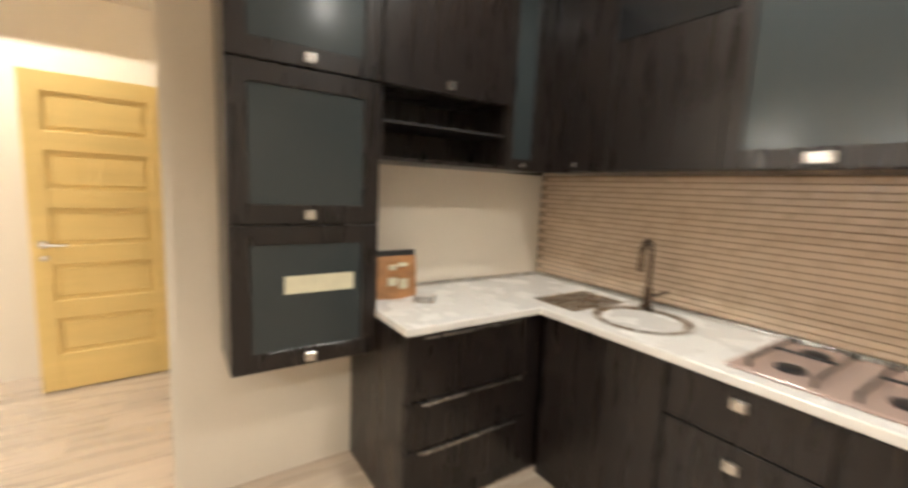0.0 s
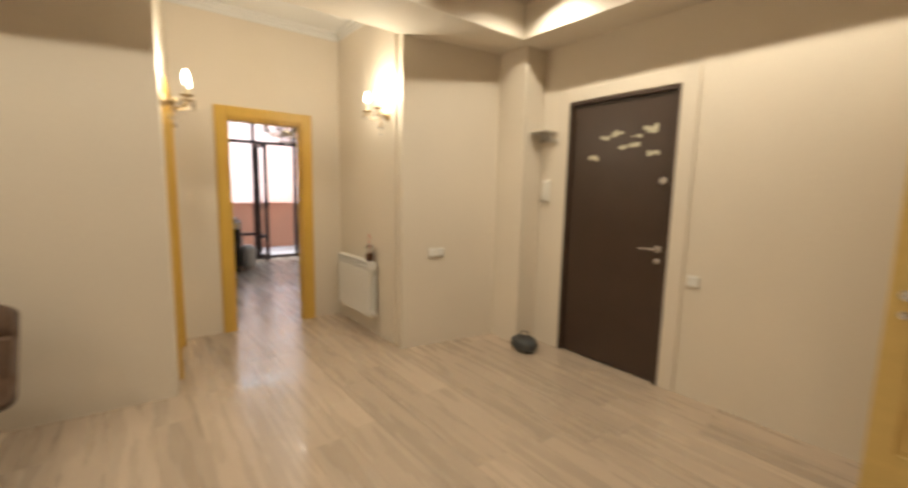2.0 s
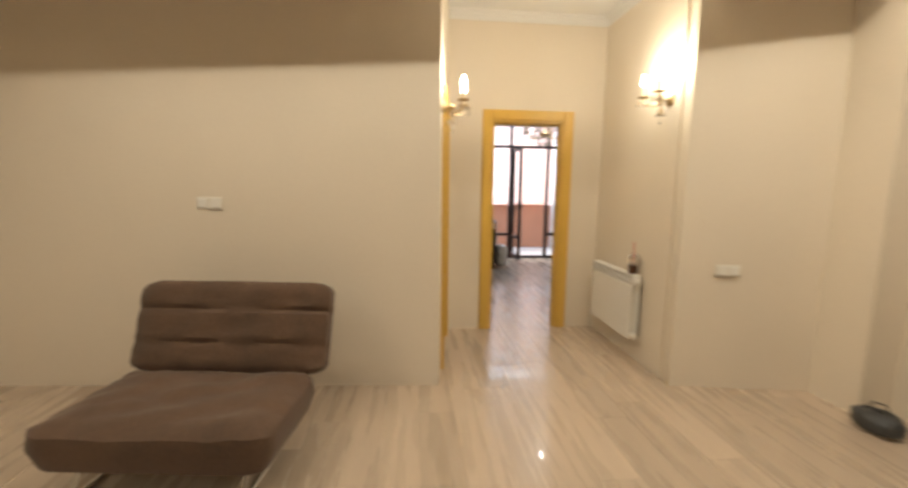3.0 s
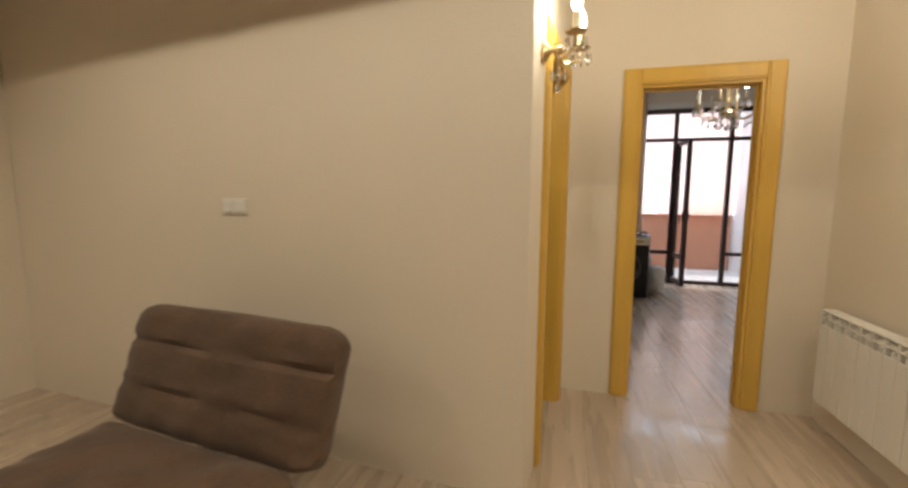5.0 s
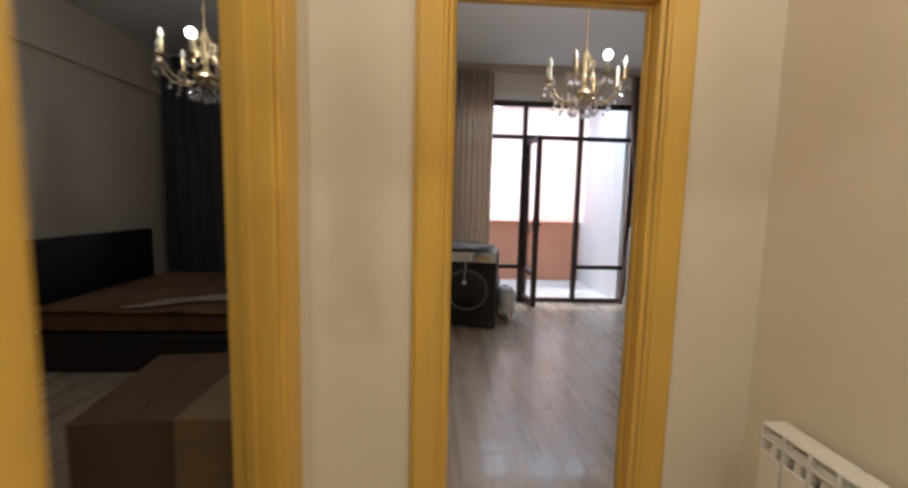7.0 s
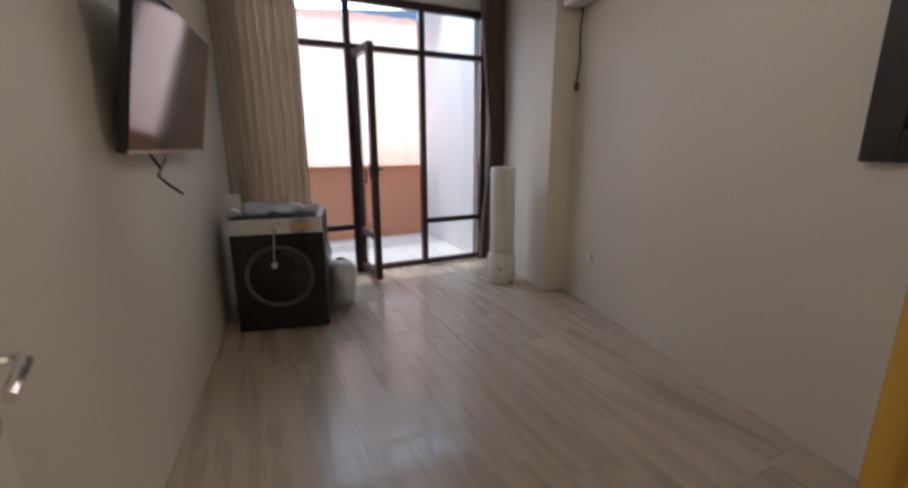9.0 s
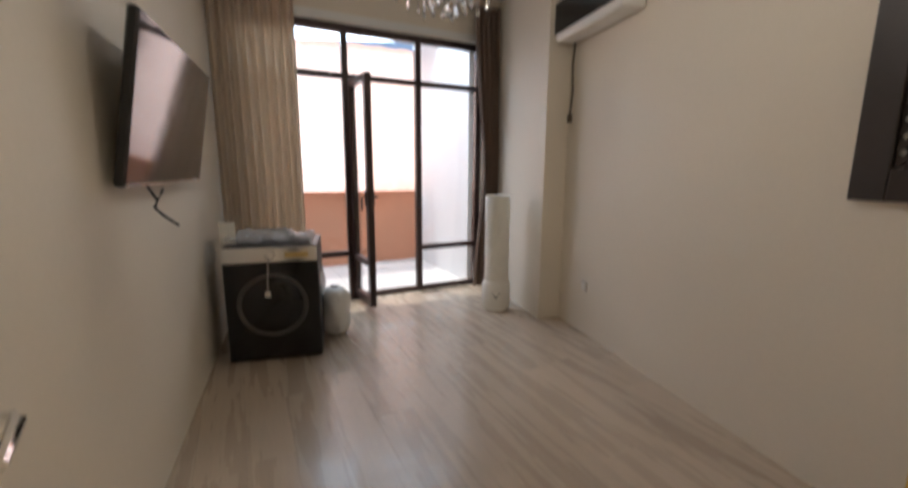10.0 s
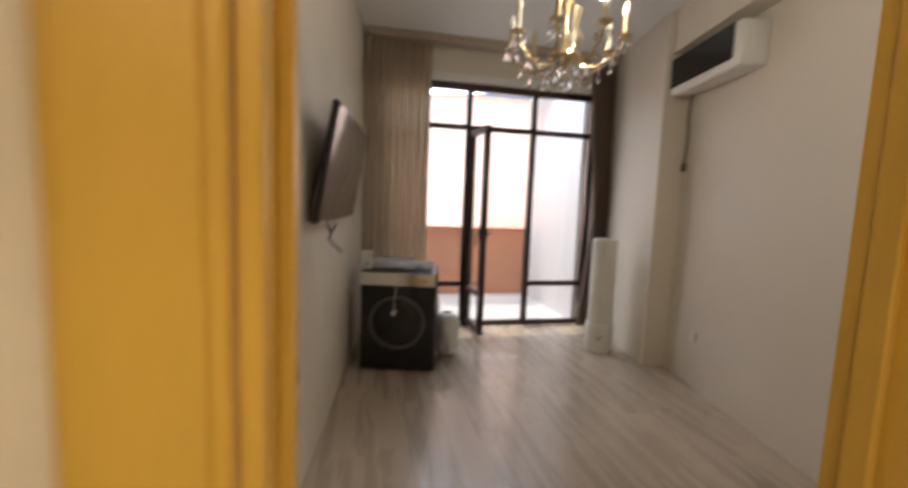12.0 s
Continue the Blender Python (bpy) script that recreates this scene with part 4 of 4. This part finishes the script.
Shape().tube([(0.036, -0.01, 0.775), (0.034, -0.012, 0.70), (0.045, -0.02, 0.60), (0.05, -0.02, 0.53)], 0.003).box(0.045, 0.053, -0.04, -0.005, 0.49, 0.53, 0.001).done("hang_tag", M_PLASTIC, wm)
film = thing("plastic_wrap", pose(-8.40, 3.40, 0.83, 0, 0, -12), "crumpled clear plastic wrap on the washing machine", "plastic wrap")
Shape().sheet(lambda u, v: (-0.22 + 0.44 * u, -0.26 + 0.62 * v, 0.045 + 0.05 * noise.noise((u * 4, v * 5, 3)) + 0.03 * noise.noise((u * 11, v * 12, 5)) - (0.42 * max(0, v - 0.88) / 0.12 if v > 0.88 else 0)), 26, 34, 0.004).done("wrap", M_FILM, film)
bx = thing("paper_manual", pose(-8.36, 3.12, 0.83), "white folded leaflet standing on the washing machine", "leaflet")
Shape().box(-0.01, 0.01, -0.05, 0.05, 0.0, 0.16, 0.004).done("sheet", M_PLASTIC, bx)
wb = thing("plastic_bag", pose(-8.52, 3.86, 0), "white plastic bag on the floor beside the washing machine", "bag")
Shape().sheet(lambda u, v: ((0.15 + 0.03 * noise.noise((u * 8, v * 5, 2))) * math.cos(2 * math.pi * u) * math.sin(math.pi * (0.03 + 0.94 * v)) ** 0.5, (0.12 + 0.03 * noise.noise((u * 8, v * 5, 8))) * math.sin(2 * math.pi * u) * math.sin(math.pi * (0.03 + 0.94 * v)) ** 0.5, 0.20 - 0.195 * math.cos(math.pi * v)), 30, 16).done("bag", M_WHITE, wb, smooth=True)

ac = thing("air_conditioner", pose(-7.11, right_y(-7.11), 2.375, 0, 0, ang) @ Matrix.Diagonal((1.07, 1, 0.97, 1)), "white split air conditioner with black front panel", "air conditioner")
Shape().box(0, 0.78, 0, 0.19, 0.0, 0.30, 0.018, seg=3).done("body", M_WHITE, ac, smooth=True)
Shape().box(0.06, 0.776, 0.188, 0.206, 0.055, 0.295, 0.006).done("front_panel", M_BLACK, ac)
Shape().box(0.08, 0.75, 0.12, 0.18, -0.006, 0.004, 0.002).done("outlet_flap", M_PLASTIC, ac)
cord = thing("power_cord", pose(-7.92, right_y(-7.92) - 0.03, 0), "brown power cord hanging below the air conditioner", "cable")
Shape().tube([(0.02, 0, 2.43), (0.0, 0, 2.2), (0.01, 0.005, 2.0), (-0.005, 0, 1.82)], 0.009, 8).box(-0.025, 0.015, -0.015, 0.015, 1.75, 1.82, 0.006).done("cord", M_RUBBER, cord, smooth=True)

roll = thing("foam_roll", pose(-8.46, 5.40, 0) @ Matrix.Diagonal((0.9, 0.9, 1, 1)), "stack of white rolled foam mats with printed mark", "foam roll")
Shape().lathe([(0.13, 0), (0.15, 0.03), (0.15, 0.26), (0.135, 0.29)], n=32).done("lower_roll", M_FOAM, roll, smooth=True)
Shape().lathe([(0.125, 0.29), (0.13, 0.31), (0.125, 0.5), (0.132, 0.62), (0.125, 0.64), (0.13, 0.66), (0.13, 1.10), (0.12, 1.115), (0.085, 1.10), (0.08, 1.06), (0.01, 1.05)], n=32).done("upper_roll", M_FOAM, roll, smooth=True)
tri = Shape()
t_ = bmesh.new()
for vs in (((-0.045, 0.19), (0.045, 0.19), (0.0, 0.135)),):
    fv = [t_.verts.new((0.152 * math.cos(a / 0.152 - 0.55), 0.152 * math.sin(a / 0.152 - 0.55), z)) for a, z in vs]
    bv = [t_.verts.new((0.1485 * math.cos(a / 0.152 - 0.55), 0.1485 * math.sin(a / 0.152 - 0.55), z)) for a, z in vs]
    t_.faces.new(fv)
    t_.faces.new(bv[::-1])
    for k in range(3):
        t_.faces.new((fv[k], bv[k], bv[(k + 1) % 3], fv[(k + 1) % 3]))
tri._take(t_)
tri.done("triangle_mark", M_BLACKMAT, roll)


def curtain(name, x, y0, y1, z0, z1, folds, mat, label, pinch=0.0, amp=0.04, pinch_to=None):
    def f(u, v):
        w = 1 - pinch * math.exp(-((v - 0.45) / 0.3) ** 2)
        ya = y0 + u * (y1 - y0)
        yc = pinch_to if pinch_to is not None else (y0 + y1) / 2
        return (x + amp * math.sin(u * folds * 2 * math.pi + 0.8 * noise.noise((u * 3, v * 2, 1))) + 0.015 * noise.noise((u * 9, v * 3, 4)), yc + (ya - yc) * w, z0 + v * (z1 - z0))
    ob = Shape().sheet(f, folds * 12, 24, 0.003).done(name, mat, smooth=True)
    return tagged(ob, label, "curtain")


curtain("curtain", -9.16, left_y(-9.16) + 0.03, 3.74, 0.02, 2.99, 9, M_CURTAIN, "long beige curtain gathered beside the window")
curtain("curtain", -9.12, 5.50, 5.82, 0.05, 2.99, 5, M_CURTAIN2, "dark brown curtain gathered at the pier", 0.35, 0.04, 5.82)
rod = thing("curtain_rail", pose(-9.14, 0, 3.01), "brown ceiling curtain rail", "curtain rail")
Shape().box(-0.04, 0.04, 3.10, 5.82, 0.0, 0.07, 0.004).done("rail", M_CURTAIN, rod)


Z_CHAND = 2.25


def chandelier(m, lit):
    t = thing("chandelier", m, "antique brass eight-arm crystal chandelier with candle bulbs", "chandelier", "crystal chandeliers")
    s = Shape().lathe([(0.012, 0.22), (0.03, 0.19), (0.035, 0.17), (0.018, 0.14), (0.014, 0.06), (0.022, 0.02), (0.014, -0.02), (0.03, -0.05), (0.075, -0.075), (0.08, -0.09), (0.05, -0.105), (0.02, -0.13), (0.012, -0.15)], n=20)
    for k in range(8):
        a = k * math.pi / 4 + 0.2
        c, d = math.cos(a), math.sin(a)
        prof = [(0.04, -0.09), (0.09, -0.14), (0.15, -0.15), (0.21, -0.12), (0.26, -0.07), (0.275, -0.03)]
        s.tube([(r * c, r * d, z) for r, z in prof], [0.009, 0.008, 0.0075, 0.007, 0.0065, 0.006])
        s.lathe([(0.006, -0.03), (0.034, -0.018), (0.036, -0.012), (0.012, -0.008)], Matrix.Translation((0.275 * c, 0.275 * d, 0)), 14)
        s.tube([(0.02 * c, 0.02 * d, 0.17), (0.07 * c, 0.07 * d, 0.13), (0.05 * c, 0.05 * d, 0.05), (0.09 * c, 0.09 * d, -0.02)], 0.004, 6)
    s.done("brass_frame", M_BRASS, t, smooth=True)
    s = Shape()
    for k in range(14):
        z = 0.22 + k * (Z_ROOM - Z_CHAND - 0.22) / 14
        h = (Z_ROOM - Z_CHAND - 0.22) / 14
        s.tube([(0.006 * (k % 2), 0.006 * (1 - k % 2), z), (-0.006 * (k % 2), -0.006 * (1 - k % 2), z + h * 1.05)], 0.006, 6)
    s.lathe([(0.05, Z_ROOM - Z_CHAND - 0.02), (0.05, Z_ROOM - Z_CHAND)], n=20)
    s.done("chain", M_BRASS, t, smooth=True)
    for k in range(8):
        a = k * math.pi / 4 + 0.2
        c, d = 0.275 * math.cos(a), 0.275 * math.sin(a)
        Shape().lathe([(0.0125, -0.01), (0.0125, 0.075)], Matrix.Translation((c, d, 0)), 12).done("candle_sleeve", M_BRASS if k % 2 else M_CANDLE, t, smooth=True)
        b = Shape()
        if k == lit:
            b.ball((c, d, 0.105), 0.030, 1.1, 16)
        else:
            bulb_shape(b, c, d, 0.075, 1.0)
        b.done("bulb", M_COOLBULB if k == lit else M_BULBOFF, t, smooth=True)
    cr = Shape()
    rr = random.Random(3)
    for k in range(8):
        a = k * math.pi / 4 + 0.2
        for q in range(6):
            b = q * math.pi / 3
            x, y = 0.275 * math.cos(a) + 0.034 * math.cos(b), 0.275 * math.sin(a) + 0.034 * math.sin(b)
            cr.ball((x, y, -0.03), 0.006, n=6)
            cr.drop((x, y, -0.04), 0.009, 0.05 + 0.012 * rr.random())
        for r, z, h in ((0.10, -0.15, 0.07), (0.17, -0.155, 0.06), (0.22, -0.12, 0.055)):
            cr.ball((r * math.cos(a), r * math.sin(a), z - 0.008), 0.006, n=6)
            cr.drop((r * math.cos(a), r * math.sin(a), z - 0.015), 0.011, h)
        a2 = a + 0.39
        for q in range(5):
            cr.ball((0.075 * math.cos(a2), 0.075 * math.sin(a2), -0.10 - q * 0.017), 0.0065, n=6)
        cr.drop((0.075 * math.cos(a2), 0.075 * math.sin(a2), -0.185), 0.014, 0.06)
    cr.ball((0, 0, -0.17), 0.014, n=8)
    cr.ball((0, 0, -0.235), 0.026, n=10)
    tagged(cr.done("crystal_drops", M_CRYSTAL, t), "clear crystal drops", kind="stuff")
    return t


CH1, CH2 = pose(-6.80, 4.06, Z_CHAND), pose(-6.75, 1.43, Z_CHAND)
ch = chandelier(CH1, 0)
copy_thing(ch, CH2)
for m, watts in ((CH1, BULB_W), (CH2, 0.75 * BULB_W)):
    a = 0.2
    d = lamp("chandelier_bulb_light", "POINT", m @ pose(0.275 * math.cos(a), 0.275 * math.sin(a), 0.20), watts, (1, 0.93, 0.82))
    d.shadow_soft_size = 0.03

lat = thing("lattice_panel", pose(-5.20, right_y(-5.20) - 0.002, 0, 0, 0, ang), "dark framed wooden lattice panel over white backing", "wall panel")
PX0, PX1, PZ0, PZ1 = 0.03, 0.66, 1.25, 2.72
Shape().box(PX0, PX1, 0, 0.006, PZ0, PZ1).done("backing", M_WHITE, lat)
Shape().box(PX0, PX0 + 0.12, 0.006, 0.035, PZ0, PZ1, 0.004).box(PX1 - 0.12, PX1, 0.006, 0.035, PZ0, PZ1, 0.004).box(PX0 + 0.12, PX1 - 0.12, 0.006, 0.035, PZ0, PZ0 + 0.12, 0.004).box(PX0 + 0.12, PX1 - 0.12, 0.006, 0.035, PZ1 - 0.12, PZ1, 0.004).done("frame", M_LATTICE, lat)
ix0, ix1, iz0, iz1 = PX0 + 0.115, PX1 - 0.115, PZ0 + 0.115, PZ1 - 0.115
for sgn in (1, -1):
    k = -40
    while k < 60:
        c = k * 0.058
        xs = []
        if sgn > 0:
            a0, a1 = max(ix0, ix0 - c), min(ix1, ix0 - c + (iz1 - iz0))
            p = lambda x: iz0 + (x - ix0) + c
        else:
            a0, a1 = max(ix0, ix0 + c - (iz1 - iz0)), min(ix1, ix0 + c)
            p = lambda x: iz0 - (x - ix0) + c
        if a1 - a0 > 0.02:
            xm, L2 = (a0 + a1) / 2, (a1 - a0) * math.sqrt(2)
            Shape().box(-L2 / 2, L2 / 2, 0, 0.006, -0.0105, 0.0105).done("slat", M_LATTICE, lat, pose(xm, 0.0062 if sgn > 0 else 0.0124, p(xm), 0, -45 * sgn, 0))
        k += 1

# ---- bedroom ----
bed = thing("bed", pose(-7.8, -0.28, 0), "dark leather double bed with brown striped blanket", "bed")
Shape().box(-0.88, 0.88, 0.0, 0.09, 0.1, 0.98, 0.03, seg=3).done("headboard", M_LEATHER, bed, smooth=True)
Shape().box(-0.86, 0.86, 0.09, 2.05, 0.0, 0.30, 0.02).done("base", M_LEATHER, bed)
Shape().box(-0.83, 0.83, 0.11, 2.02, 0.30, 0.46, 0.05, seg=3).done("mattress", M_BLANKET, bed, smooth=True)
Shape().sheet(lambda u, v: (-0.86 + 1.72 * u, 0.25 + 1.83 * v, 0.485 + 0.02 * noise.noise((u * 5, v * 6, 1)) - (0.36 * ((v - 0.93) / 0.07) if v > 0.93 else 0)), 30, 40, 0.012).done("blanket", M_BLANKET, bed, smooth=True)
for q in range(6):
    Shape().sheet(lambda u, v, q=q: (0.83 - 0.055 * q - 0.03 * v - 0.4 * u, 0.9 + 0.9 * u + q * 0.03, 0.502 + 0.02 * noise.noise(((0.83 - 0.055 * q + 0.86) / 1.72 * 5, (0.65 + 0.9 * u) / 1.83 * 6, 1)) + 0.006), 20, 1, 0.004).done("stripe", M_STRIPE, bed)
chest = thing("storage_box", pose(-5.75, 1.72, 0, 0, 0, 8), "brown cardboard storage box on the bedroom floor", "box")
Shape().box(-0.38, 0.38, -0.22, 0.22, 0.0, 0.46, 0.006).done("box_body", M_CRATE, chest)
Shape().box(-0.385, 0.385, -0.225, -0.002, 0.46, 0.466, 0.002).box(-0.385, 0.385, 0.002, 0.225, 0.46, 0.466, 0.002).done("flaps", M_CRATE, chest)
box2 = thing("storage_box", pose(-5.55, 2.10, 0, 0, 0, 0), "pale cardboard storage box beside the door", "box")
Shape().box(-0.22, 0.22, -0.13, 0.13, 0.0, 0.50, 0.006).done("box_body", material("pale_cardboard", (0.24, 0.16, 0.085), 0.8, var=0.15, scale=4, bump=0.1), box2)
curtain("curtain", -9.12, -0.30, 0.86, 0.02, 3.0, 8, M_DRAPE, "dark slate bedroom curtain")
w2 = thing("window_2", pose(X_WIN, 0.70, 0.75), "dark framed bedroom window", "window")
w2["kind"] = "structure"
Shape().box(-0.13, -0.06, 0, 0.06, 0, 1.9, 0.004).box(-0.13, -0.06, 1.54, 1.6, 0, 1.9, 0.004).box(-0.13, -0.06, 0.77, 0.83, 0, 1.9, 0.004).box(-0.13, -0.06, 0.06, 0.77, 0, 0.06).box(-0.13, -0.06, 0.83, 1.54, 0, 0.06).box(-0.13, -0.06, 0.06, 0.77, 1.84, 1.9).box(-0.13, -0.06, 0.83, 1.54, 1.84, 1.9).box(-0.13, -0.06, 0.06, 0.77, 1.44, 1.49).box(-0.13, -0.06, 0.83, 1.54, 1.44, 1.49).done("frame", M_FRAME, w2)
for a, b in ((0.06, 0.77), (0.83, 1.54)):
    g = Shape().box(-0.099, -0.093, a + 0.001, b - 0.001, 0.061, 1.439).done("pane", M_GLASS, w2)
    g.visible_shadow = False
aw2 = Shape().sheet(lambda u, v: (-11.0 + 0.025 * math.sin(u * 40), -0.5 + u * 2.5, 0.4 + v * 2.6), 90, 4).done("awning_cloth", M_SHEER, smooth=True)
tagged(aw2, "peach cloth blind outside the bedroom window", "blind")

# ---- pieces: kitchen tiles, balcony tiles, floor planks ----
tw = structure(Shape().box(X_EAST - 0.006, X_EAST - 0.002, -0.3, Y_STUB - 0.002, 0.92, 1.58).done("wall_backsplash", M_GROUT), "beige strip tile splashback", "wall")
tile_me = None
for r in range(22):
    z = 0.925 + r * 0.0297
    for k in range(13):
        y = Y_STUB - 0.006 - (k + 0.5) * 0.20 - (0.05 if r % 2 else 0)
        if tile_me is None:
            first_tile = Shape().box(-0.0045, 0, -0.0998, 0.0998, 0, 0.0245, 0.0012).done("tile", M_TILE, tw)
            tile_me = first_tile.data
            o = first_tile
        else:
            o = new("tile", tile_me)
            o.parent = tw
        o.location = (X_EAST - 0.006, y, z)
bf = bpy.data.objects["floor_balcony"]
bt_me = None
for i in range(5):
    for j in range(11):
        if bt_me is None:
            o = Shape().box(-0.173, 0.173, -0.173, 0.173, 0, 0.014, 0.002).done("tile", M_BTILE, bf)
            bt_me = o.data
        else:
            o = new("tile", bt_me)
            o.parent = bf
        o.location = (-9.65 - i * 0.35, 2.36 + j * 0.35, -0.03)
pl_me = None
rp = random.Random(11)
row = 0
y = -0.95
while y < 6.3:
    x = -9.44 + rp.uniform(-1.2, 0)
    while x < 2.1:
        x0, x1 = x, x + 1.42
        yc = y + 0.108
        inside = (x1 > -4.2 and yc < 5.4) or (x1 > -5.3 and x0 < -3.9 and 2.2 < yc < 4.3) or (x0 < -5.1 and left_y(max(x0, -9.3)) - 0.4 < yc < right_y(max(x0, -9.3)) + 0.15) or (x0 < -4.1 and -0.4 < yc < 2.6)
        if x0 > 0.75 and (yc > 2.8 or x0 > 1.5):
            inside = False
        if inside:
            if pl_me is None:
                o = Shape().box(0, 1.4195, -0.1078, 0.1078, -0.012, 0, 0.0006).done("plank", M_PLANK, floor)
                pl_me = o.data
            else:
                o = new("plank", pl_me)
                o.parent = floor
            xs = max(x0, -9.44)
            o.location = (xs, yc, 0)
            o.scale = ((min(x1, 2.1) - xs) / 1.42, 1, 1)
        x += 1.42
    y += 0.216
    row += 1
